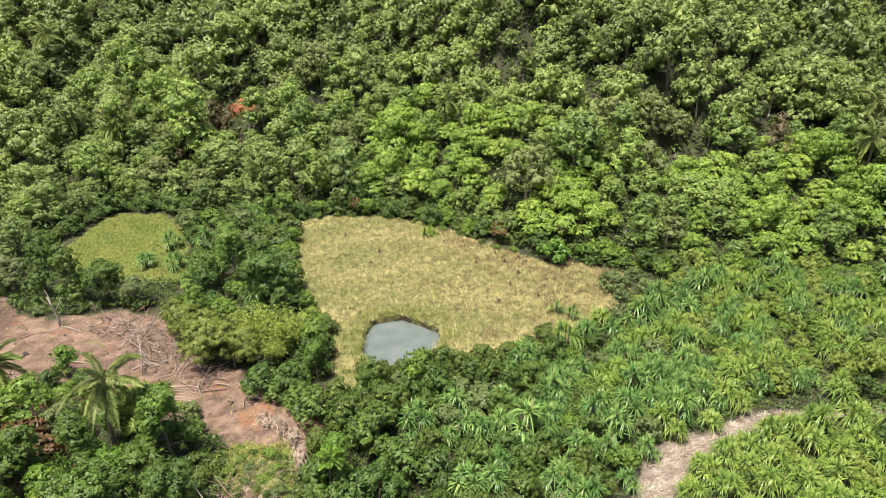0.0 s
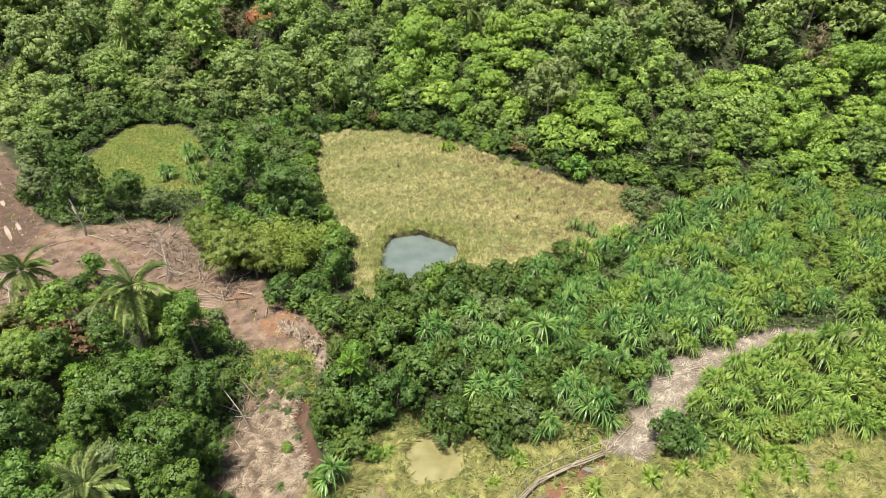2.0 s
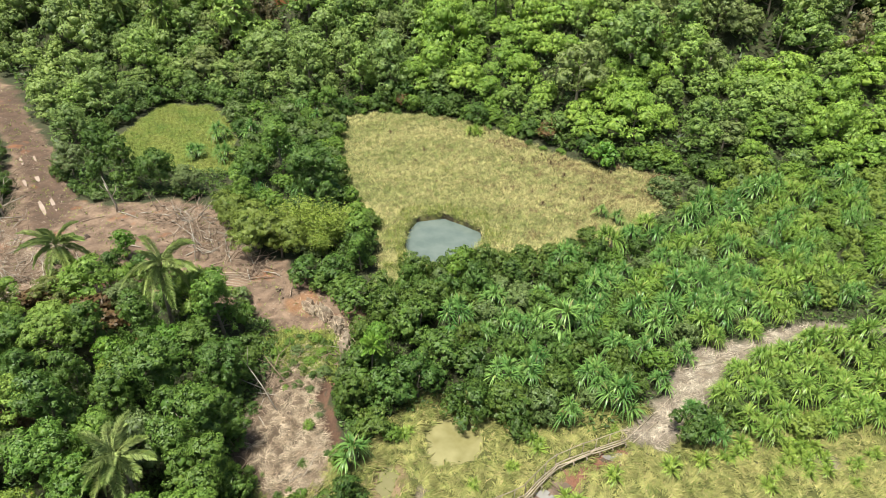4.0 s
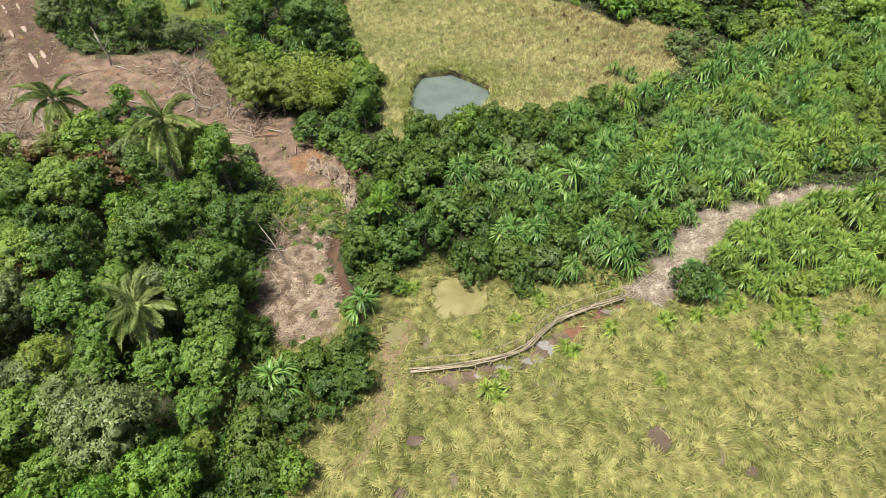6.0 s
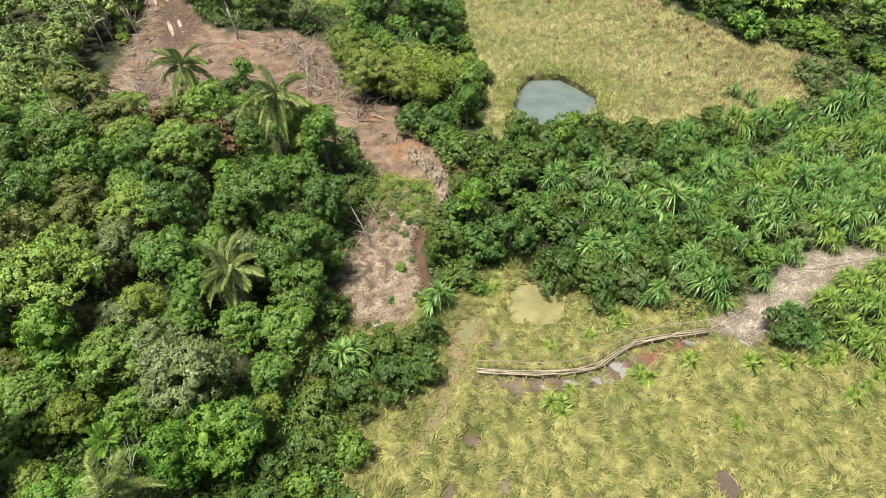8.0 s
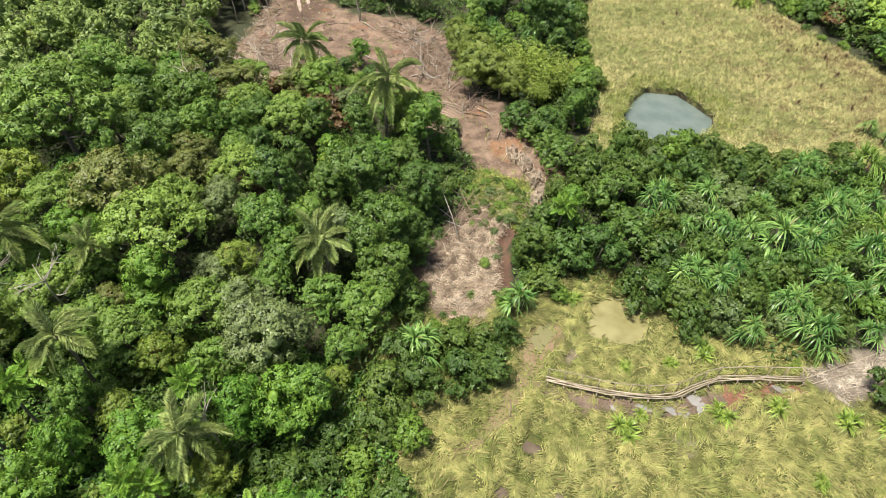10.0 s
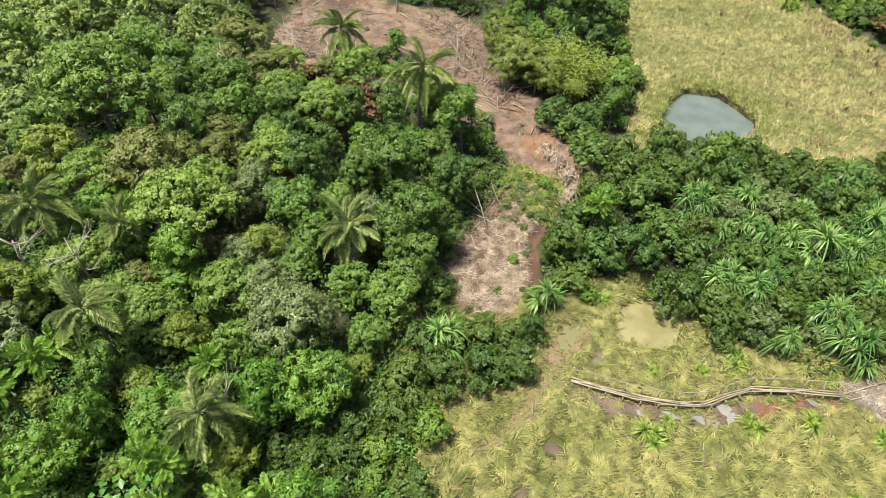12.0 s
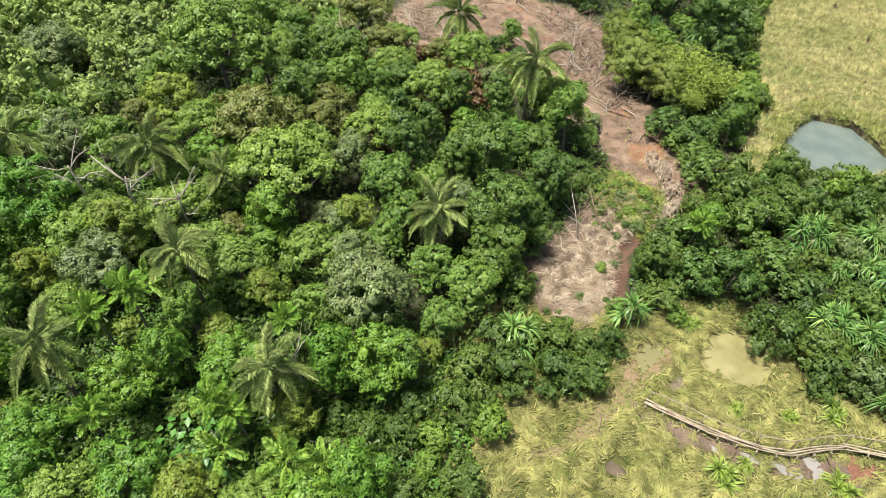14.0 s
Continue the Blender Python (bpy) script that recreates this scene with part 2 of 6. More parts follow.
PUDDLES = [(-3.6, 18.8, 1.0), (12.8, 20.0, 1.15), (18.6, 18.3, 0.8), (22.6, 23.4, 0.5), (-4.1, 15.0, 0.8)]
FOOT = [(-400, 80), (-130, 92), (-85, 106), (-52, 100), (-22, 96), (-5, 98), (6, 91), (14, 82), (25, 79), (45, 76), (80, 66), (130, 52), (400, 30)]


def edge(x, y, poly):
    """Signed distance to an outline, negative inside; x and y are arrays."""
    x, y = np.asarray(x, float), np.asarray(y, float)
    p = np.array(poly, float)
    q = np.roll(p, -1, 0)
    best, inside = np.full(x.shape, 1e9), np.zeros(x.shape, bool)
    for (ax, ay), (bx, by) in zip(p, q):
        ex, ey = bx - ax, by - ay
        s = np.clip(((x - ax) * ex + (y - ay) * ey) / (ex * ex + ey * ey), 0, 1)
        best = np.minimum(best, np.hypot(x - ax - s * ex, y - ay - s * ey))
        if abs(ey) > 1e-9:
            inside ^= ((ay > y) != (by > y)) & (x < ax + (y - ay) * ex / ey)
    return np.where(inside, -best, best)


def waves(x, y, size, seed=0):
    """Smooth unevenness between about -1 and 1, with humps of that size in metres."""
    r, out = np.random.RandomState(seed), 0
    for k in range(5):
        a, ph, f = r.uniform(0, 6.28), r.uniform(0, 6.28), r.uniform(0.7, 1.5) * 2 * np.pi / size
        out = out + np.sin((x * np.cos(a) + y * np.sin(a)) * f + ph + 1.3 * np.sin((y * np.cos(a) - x * np.sin(a)) * f * 0.6 + ph * 2))
    return out / 3.2


def ground_height(x, y):
    x, y = np.asarray(x, float), np.asarray(y, float)
    d = y - np.interp(x, [p[0] for p in FOOT], [p[1] for p in FOOT])
    rise = np.where(d > 0, 0.55 * d * d / (np.abs(d) + 8), 0)
    rise = np.where(d > 130, 0.55 * 130 * 130 / 138 + (d - 130) * 0.1, rise)
    z = rise + np.clip(d / 40, 0, 1) * (4.5 * waves(x, y, 48, 3))
    z = z + 4 * np.exp(-(((x + 42) / 22) ** 2 + ((y - 12) / 26) ** 2))
    z = z + np.clip((-x - 60) / 60, 0, 3) * 6 * (y < 200)
    near = (np.abs(x) < 130) & (y > -40) & (y < 130)
    level = 1 - 0.9 * np.clip(0.5 - edge(x, y, BOARD_MUD) / 0.8, 0, 1)
    z = z + np.where(near, 0.10 * waves(x, y, 5, 5) + 0.05 * waves(x, y, 1.7, 6), 0) * level
    for poly, depth, soft in ((POND, 1.5, 0.45), (POOL, 0.5, 0.8), (GULLY, 0.4, 0.5), (WET, 0.12, 1.6), (CHANNEL, 0.3, 1.2)):
        z = z - depth * np.clip(0.35 - edge(x, y, poly) / soft, 0, 1)
    for px, py, q in PUDDLES:
        z = z - 0.22 * np.clip(1.4 - np.hypot(x - px, y - py) / q, 0, 1)
    z = z - 0.16 * np.clip(0.5 - edge(x, y, BOARD_MUD) / 0.6, 0, 1)
    return z


def gz(x, y):
    return float(ground_height(np.array([x]), np.array([y]))[0])


# ---- mesh building ----


def tri_mesh(name, verts, tris, tint=None, mats=None, soft=None):
    verts, tris = np.asarray(verts, np.float32), np.asarray(tris, np.int32)
    me = bpy.data.meshes.new(name)
    me.vertices.add(len(verts))
    me.vertices.foreach_set("co", verts.ravel())
    me.loops.add(3 * len(tris))
    me.loops.foreach_set("vertex_index", tris.ravel())
    me.polygons.add(len(tris))
    me.polygons.foreach_set("loop_start", np.arange(len(tris), dtype=np.int32) * 3)
    if mats is not None:
        me.polygons.foreach_set("material_index", np.asarray(mats, np.int32))
    if tint is not None:
        a = me.attributes.new("tint", "FLOAT", "POINT")
        a.data.foreach_set("value", np.asarray(tint, np.float32))
    me.update(calc_edges=True)
    me.validate()
    if soft is not None:
        me.normals_split_custom_set_from_vertices(np.asarray(soft, np.float32))
    return me


class Shape:
    """Triangles gathered from many small pieces."""

    def __init__(self):
        self.v, self.t, self.tint, self.soft, self.n = [], [], [], [], 0

    def add(self, v, t, tint=0.5, soft=(0.0, 0.0, 0.0)):
        v = np.asarray(v, float).reshape(-1, 3)
        self.v.append(v)
        self.t.append(np.asarray(t, int).reshape(-1, 3) + self.n)
        self.tint.append(np.broadcast_to(tint, (len(v),)))
        self.soft.append(np.broadcast_to(soft, v.shape))
        self.n += len(v)
        return self

    def arrays(self):
        return np.concatenate(self.v), np.concatenate(self.t)

    def mesh(self, name, tint=False):
        soft = np.concatenate(self.soft)
        return tri_mesh(name, *self.arrays(), np.concatenate(self.tint) if tint else None, None, soft if soft.any() else None)


def unit(v):
    return v / np.maximum(np.linalg.norm(v, axis=-1, keepdims=True), 1e-9)


def leaves(shape, p, n, a, length, width, tint=0.5, soft=None):
    """Kite-shaped leaves, folded along the midrib: centres p, normals n, axes a; soft: the normal by which each is shaded."""
    p, n = np.asarray(p, float), unit(np.asarray(n, float))
    a = unit(a - (a * n).sum(-1, keepdims=True) * n)
    s = np.cross(n, a)
    L, W = (np.broadcast_to(v, (len(p),))[:, None] for v in (length, width))
    v = np.stack([p - a * L * 0.5, p - a * L * 0.05 + s * W * 0.5 + n * L * 0.07, p + a * L * 0.5 - n * L * 0.1, p - a * L * 0.05 - s * W * 0.5 + n * L * 0.07], 1)
    i = np.arange(len(p))[:, None] * 4
    t = np.concatenate([i + [0, 2, 1], i + [0, 3, 2]])
    shape.add(v, t, np.repeat(np.broadcast_to(tint, (len(p),)), 4), (0.0, 0.0, 0.0) if soft is None else np.repeat(soft, 4, 0))


def flakes(shape, p, n, a, length, width, tint=0.5, soft=None):
    """Leaves as single triangles, for what is farther off."""
    p, n = np.asarray(p, float), unit(np.asarray(n, float))
    a = unit(a - (a * n).sum(-1, keepdims=True) * n)
    s = np.cross(n, a)
    L, W = (np.broadcast_to(v, (len(p),))[:, None] for v in (length, width))
    v = np.stack([p - a * L * 0.4 + s * W * 0.5, p - a * L * 0.4 - s * W * 0.5, p + a * L * 0.6 - n * L * 0.08], 1)
    shape.add(v, np.arange(3 * len(p)).reshape(-1, 3), np.repeat(np.broadcast_to(tint, (len(p),)), 3), (0.0, 0.0, 0.0) if soft is None else np.repeat(soft, 3, 0))


def blades(shape, p, way, length, width, droop, segs=3, tint=0.5, up=0.0, soft=None):
    """Arching strap leaves from p along way, sinking by droop."""
    p, way = np.asarray(p, float), unit(np.asarray(way, float))
    k = len(p)
    L, W, D = (np.broadcast_to(v, (k,))[:, None] for v in (length, width, droop))
    side = unit(np.cross(way, np.array([0.0, 0.0, 1.0])) + 1e-6)
    rows = []
    for j in range(segs):
        s = j / segs
        c = p + way * L * s - np.array([0, 0, 1.0]) * D * L * s * s + np.array([0, 0, 1.0]) * up * L * s
        w = W * 0.5 * (0.75 + 0.5 * s) * (1 - s) ** 0.35
        rows += [c - side * w, c + side * w]
    rows.append(p + way * L - np.array([0, 0, 1.0]) * (D - up) * L)
    v = np.stack(rows, 1)
    m = 2 * segs + 1
    i = np.arange(k)[:, None] * m
    t = []
    for j in range(segs - 1):
        t += [i + [2 * j, 2 * j + 1, 2 * j + 3], i + [2 * j, 2 * j + 3, 2 * j + 2]]
    t.append(i + [2 * segs - 2, 2 * segs - 1, 2 * segs])
    shape.add(v, np.concatenate(t), np.repeat(np.broadcast_to(tint, (k,)), m), (0.0, 0.0, 0.0) if soft is None else np.repeat(soft, m, 0))


def tube(shape, pts, radii, sides=5, tint=0.5):
    pts = np.asarray(pts, float)
    radii = np.broadcast_to(radii, (len(pts),))
    along = unit(np.gradient(pts, axis=0))
    ref = np.where(np.abs(along[:, 2:]) > 0.9, [[1.0, 0, 0]], [[0, 0, 1.0]])
    u = unit(np.cross(along, ref))
    w = np.cross(along, u)
    ang = np.linspace(0, 2 * np.pi, sides, endpoint=False)
    v = (pts[:, None] + radii[:, None, None] * (u[:, None] * np.cos(ang)[None, :, None] + w[:, None] * np.sin(ang)[None, :, None])).reshape(-1, 3)
    t = []
    for j in range(len(pts) - 1):
        for q in range(sides):
            a, b = j * sides + q, j * sides + (q + 1) % sides
            t += [(a, b, b + sides), (a, b + sides, a + sides)]
    e = (len(pts) - 1) * sides
    for q in range(1, sides - 1):
        t += [(0, q + 1, q), (e, e + q, e + q + 1)]
    shape.add(v, t, tint)


def part(name, mesh, material, parent, label=""):
    if isinstance(mesh, Shape):
        mesh = mesh.mesh(name)
    if not mesh.materials:
        mesh.materials.append(material)
    ob = new(name, mesh)
    ob.parent = parent
    return tagged(ob, label)


def thing(name, label, category, group="", kind=""):
    return tagged(new(name), label, category, group, kind)


def solid(name, mesh, material, label, category="", group="", kind=""):
    """A thing of one mesh."""
    if isinstance(mesh, Shape):
        mesh = mesh.mesh(name, True)
    mesh.materials.append(material)
    return tagged(new(name, mesh), label, category, group, kind)


def at(x, y, turn=0.0, size=1.0, tall=None, sink=0.1, tilt=0.0):
    return pose(x, y, gz(x, y) - sink, tilt, 0, turn) @ Matrix.Diagonal((size, size, tall or size, 1))


def spread(ob, poses):
    """Stands a finished thing at the first pose and copies of it at the others."""
    for m in poses[1:]:
        copy_thing(ob, m)
    if poses:
        ob.matrix_basis = poses[0]


# ---- ground: one sheet to the horizon ----


def axis_steps(lo, hi, step, far, count, fine):
    mid = np.arange(lo, hi + step / 2, step)
    mid = np.sort(np.concatenate([mid, mid[(mid > fine[0]) & (mid < fine[1])] + step / 2]))
    out = np.geomspace(step * 2, far, count)
    return np.concatenate([lo - out[::-1], mid, hi + out])


gx, gy = np.meshgrid(axis_steps(-70, 45, 0.6, 2500, 30, (-20, 13)), axis_steps(8, 100, 0.6, 2500, 30, (24, 68)))
nx, ny = gx.shape[1], gx.shape[0]
flat_x, flat_y = gx.ravel(), gy.ravel()
quad = (np.arange(ny - 1)[:, None] * nx + np.arange(nx - 1)[None]).ravel()
ground_mesh = tri_mesh("ground", np.stack([flat_x, flat_y, ground_height(flat_x, flat_y)], 1),
                       np.concatenate([np.stack([quad, quad + 1, quad + nx + 1], 1), np.stack([quad, quad + nx + 1, quad + nx], 1)]))
wob = 0.7 * waves(flat_x, flat_y, 3.5, 9) + 0.4 * waves(flat_x, flat_y, 1.4, 10)
for zone, poly, soft in (("field", FIELD, 1.0), ("green", GREEN, 1.2), ("mud", MUD, 1.2), ("strip", STRIP, 2.2), ("path", PATH_EAST, 1.5),
                         ("meadow", MEADOW, 1.2), ("wet", WET, 1.0), ("board", BOARD_MUD, 0.8), ("redmud", RED_MUD, 0.5), ("road", ROAD, 2.0), ("redsoil", RED_SOIL_PATCH, 1.2), ("gully", GULLY, 0.5), ("shore", POND, 0.5)):
    a = ground_mesh.attributes.new(zone, "FLOAT", "POINT")
    a.data.foreach_set("value", np.clip(0.5 - (edge(flat_x, flat_y, poly) + wob * 0.7) / soft, 0, 1).astype(np.float32))

pan = np.clip((waves(flat_x, flat_y, 8, 40) + 0.4 * waves(flat_x, flat_y, 2.2, 41) - 0.85) / 0.4, 0, 0.7) * (edge(flat_x, flat_y, MEADOW) < -1)
ground_mesh.attributes.new("pan", "FLOAT", "POINT").data.foreach_set("value", pan.astype(np.float32))


def ground_material():
    m, nt, b = shader("ground", 0.95)

    def zone(name):
        n = nt.nodes.new("ShaderNodeAttribute")
        n.attribute_name = name
        return n.outputs["Fac"]

    big, mid, fine = noisy(nt, 0.12, 4.0), noisy(nt, 0.7, 6.0), noisy(nt, 6.0, 6.0)
    col = blend(nt, ramp(nt, mid, 0.35, 0.65), (0.034, 0.045, 0.014), (0.054, 0.056, 0.021))
    looks = (("green", (0.14, 0.215, 0.030), (0.22, 0.22, 0.045)), ("field", (0.14, 0.155, 0.045), (0.22, 0.20, 0.075)),
             # meadow soil is coloured dark to stand for shade between the tussocks
             ("meadow", (0.075, 0.088, 0.016), (0.125, 0.122, 0.028)), ("pan", (0.20, 0.155, 0.105), (0.32, 0.26, 0.18)), ("mud", (0.13, 0.082, 0.055), (0.33, 0.225, 0.155)), ("road", (0.09, 0.055, 0.036), (0.16, 0.098, 0.066)), ("redsoil", (0.25, 0.125, 0.06), (0.32, 0.18, 0.10)),
             ("strip", (0.09, 0.06, 0.038), (0.25, 0.18, 0.12)), ("path", (0.15, 0.115, 0.085), (0.36, 0.30, 0.24)),
             ("wet", (0.22, 0.19, 0.075), (0.30, 0.20, 0.12)), ("board", (0.15, 0.10, 0.07), (0.25, 0.175, 0.125)), ("redmud", (0.21, 0.085, 0.05), (0.28, 0.13, 0.08)),
             ("gully", (0.085, 0.045, 0.028), (0.16, 0.085, 0.052)), ("shore", (0.055, 0.045, 0.025), (0.09, 0.07, 0.04)))
    for name, one, two in looks:
        both = blend(nt, ramp(nt, mid, 0.38, 0.62), one, two)
        both = blend(nt, ramp(nt, big, 0.4, 0.6, 0.0, 0.4), both, one)
        col = blend(nt, ramp(nt, zone(name), 0.2, 0.8), col, both)
    # red subsoil laid bare in patches of the clearing
    red = nt.nodes.new("ShaderNodeMath")
    red.operation = "MULTIPLY"
    nt.links.new(zone("mud"), red.inputs[0])
    nt.links.new(ramp(nt, noisy(nt, 0.25, 3.0), 0.60, 0.70, 0.0, 0.7), red.inputs[1])
    col = blend(nt, red.outputs[0], col, (0.33, 0.13, 0.055))
    clods = noisy(nt, 2.2, 5.0)
    col = blend(nt, ramp(nt, clods, 0.5, 0.72, 0.0, 0.55), col, blend(nt, 0.55, col, (0.03, 0.022, 0.014)))
    col = blend(nt, ramp(nt, fine, 0.3, 0.7, 0.0, 0.5), col, blend(nt, 0.6, col, (0.02, 0.016, 0.01)))
    nt.links.new(col, b.inputs["Base Color"])
    nt.links.new(ramp(nt, zone("board"), 0.3, 0.9, 0.95, 0.45), b.inputs["Roughness"])
    bumped(nt, b, fine, 1.0, 0.22)
    return m


ground_mesh.materials.append(ground_material())
tagged(new("ground", ground_mesh), "valley floor of mud, dry grass and leaf litter rising to a hill", "ground", kind="structure")


def sheet(name, poly, z, material, label, category, grow=0.0, kind=""):
    """A water surface with an uneven shore, sunk a little into the ground round it."""
    p = np.array(poly, float)
    c = p.mean(0)
    ring = []
    for a, b in zip(p, np.roll(p, -1, 0)):
        for s in (0, 0.25, 0.5, 0.75):
            q = a + (b - a) * s
            q = c + (q - c) * (1 + 0.035 * waves(q[0], q[1], 1.3, 4)) + unit(q - c) * grow
            ring.append((*q, z))
    n = len(ring)
    low = [(x, y, z - 0.05) for x, y, _ in ring]
    v = ring + low + [(*c, z)]
    t = [(2 * n, i, (i + 1) % n) for i in range(n)]
    for i in range(n):
        j = (i + 1) % n
        t += [(i, n + i, n + j), (i, n + j, j)]
    me = tri_mesh(name, v, t)
    me.shade_flat()
    return solid(name, me, material, label, category, kind=kind)


sheet("pond", POND, -0.72, POND_WATER, "still grey-green pond ringed by grass", "pond", 0.25, "structure")
sheet("muddy_pool", POOL, -0.12, MUDDY_WATER, "shallow ochre muddy pool beside the wet meadow", "pool", 1.2, "structure")
sheet("flooded_channel", CHANNEL, -0.1, CHANNEL_WATER, "murky olive water standing in a grassy channel", "water", 0.5, "structure")

# ---- trees and shrubs ----
rng = np.random.RandomState(11)


def lobes_for(style, r, height, wide):
    """Centres and radii of the leafy masses of a crown, as wide across as asked."""
    out = []
    half = wide / 2
    if style == "round":
        for k in range(15):
            a, e = r.uniform(0, 6.28), r.uniform(-0.75, 1.0)
            q = half * 0.66 * math.sqrt(max(0.05, 1 - e * e)) * r.uniform(0.7, 1.05)
            out.append((q * math.cos(a), q * math.sin(a), height * 0.58 + e * height * 0.27, half * r.uniform(0.32, 0.48)))
    elif style == "umbrella":
        for k in range(30):
            q, a = half * 0.84 * math.sqrt((k + 0.5) / 30) * r.uniform(0.9, 1.08), k * 2.4 + r.uniform(-0.4, 0.4)
            out.append((q * math.cos(a), q * math.sin(a), height * (0.86 - 0.42 * (q / half) ** 2) + r.uniform(-0.35, 0.25), half * r.uniform(0.2, 0.32)))
    elif style == "tall":
        for k in range(14):
            e = (k + 0.5) / 14
            q, a = half * 0.62 * (1.05 - e) ** 0.6 * r.uniform(0.5, 1.1), r.uniform(0, 6.28)
            out.append((q * math.cos(a), q * math.sin(a), height * (0.2 + 0.7 * e), half * r.uniform(0.32, 0.46)))
    else:
        for k in range(12):
            e, a = r.uniform(0.1, 1.0), r.uniform(0, 6.28)
            q = half * 0.68 * math.sqrt(max(0.04, 1 - e * e * 0.95)) * r.uniform(0.75, 1.05)
            out.append((q * math.cos(a), q * math.sin(a), height * (0.18 + 0.58 * e), half * r.uniform(0.32, 0.46)))
    return np.array(out)


def crown_of(r, lobes, length, slim, cover, squash=0.8, hang=0.25, loose=0.42, fine=True, tufts=20):
    """Leaves in tufts all over the upper sides of the lobes; those that would lie deep inside another lobe are left out."""
    s = Shape()
    for k, (x, y, z, rad) in enumerate(lobes):
        u = unit(r.normal(size=(tufts, 3)) + [0, 0, 0.5])
        u[:, 2] = np.where(u[:, 2] < -0.45, -u[:, 2], u[:, 2])
        base = np.array([x, y, z]) + u * [rad, rad, rad * squash] * r.uniform(0.74, 1.06, (tufts, 1))
        count = max(2, int(cover * 9.4 * rad * rad / (0.5 * length * length * slim) / tufts))
        v = unit(r.normal(size=(tufts, count, 3)) + u[:, None] * 0.9 + [0, 0, 0.25])
        p = (base[:, None] + v * rad * 0.34 * r.uniform(0.5, 1.06, (tufts, count, 1)) * [1, 1, 0.75]).reshape(-1, 3)
        out = (u[:, None] * 0.55 + v * 0.6 + [0, 0, 0.2]).reshape(-1, 3)
        keep = np.ones(len(p), bool)
        for m, (a, b, c, q) in enumerate(lobes):
            if m != k:
                keep &= (((p - [a, b, c]) / [1, 1, squash]) ** 2).sum(1) > (0.78 * q) ** 2
        p, out = p[keep], unit(out[keep])
        n = unit(out + r.normal(size=p.shape) * loose)
        ax = r.normal(size=p.shape) + out * 0.4 - [0, 0, hang]
        L = length * r.uniform(0.65, 1.3, len(p))
        (leaves if fine else flakes)(s, p, n, ax, L, L * slim, 0.5, unit(out * 0.5 + n * 0.5))
    return s


BALL_V, BALL_T = [], []
for detail in (1, 2):
    bm = bmesh.new()
    bmesh.ops.create_icosphere(bm, subdivisions=detail, radius=1.0)
    BALL_V.append(np.array([v.co[:] for v in bm.verts]))
    BALL_T.append(np.array([[v.index for v in f.verts] for f in bm.faces]))
    bm.free()


def inner_mass(s, r, lobes, squash, detail, share=0.8):
    """The dense twiggy heart of each leafy mass, uneven, behind its outer leaves."""
    for x, y, z, rad in lobes:
        v = BALL_V[detail] * (1 + 0.24 * r.normal(size=(len(BALL_V[detail]), 1)))
        s.add(v * [rad * share, rad * share, rad * share * squash] + [x, y, z], BALL_T[detail], 0.5, unit(BALL_V[detail]))
    return s


def limbs_of(r, lobes, height, girth, bare=0.35):
    """A tapered, slightly bent trunk with a limb to each leafy mass."""
    s = Shape()
    top = lobes[:, 2].max() * 0.86
    zz = np.linspace(0, top, 7)
    bend = np.stack([0.25 * np.sin(zz / height * 3 + r.uniform(0, 6)), 0.25 * np.sin(zz / height * 2.3 + r.uniform(0, 6)), zz], 1)
    bend[:, :2] -= bend[0, :2]
    bend[0, 2] = -0.4
    rad = girth * np.linspace(1.15, 0.22, 7)
    rad[0] *= 1.4
    tube(s, bend, rad, 7)
    for x, y, z, q in lobes[:7] if girth < 0.12 else lobes:
        h0 = max(height * bare * 0.6, min(z - 0.5 * math.hypot(x, y) - 0.3, top * 0.9))
        start = np.array([np.interp(h0, zz, bend[:, 0]), np.interp(h0, zz, bend[:, 1]), h0])
        end = np.array([x, y, z])
        mid = (start + end) / 2 + [0, 0, -0.12 * np.linalg.norm(end - start)] + r.normal(size=3) * 0.08
        tube(s, [start, mid, end], [girth * 0.42, girth * 0.28, girth * 0.09], 3)
    return s


def broadleaf(name, label, category, group, seed, style, height, wide, leaf, length, slim=0.58, cover=0.7, girth=0.16, squash=0.8, hang=0.25, stem="trunk", fine=False):
    r = np.random.RandomState(seed)
    lobes = lobes_for(style, r, height, wide)
    ob = thing(name, label, category, group)
    part(stem, limbs_of(r, lobes, height, girth), BARK, ob)
    crown = crown_of(r, lobes, length, slim, cover, squash, hang, fine=fine)
    part("crown", inner_mass(crown, r, lobes, squash, 1, 0.42), leaf, ob)
    return ob


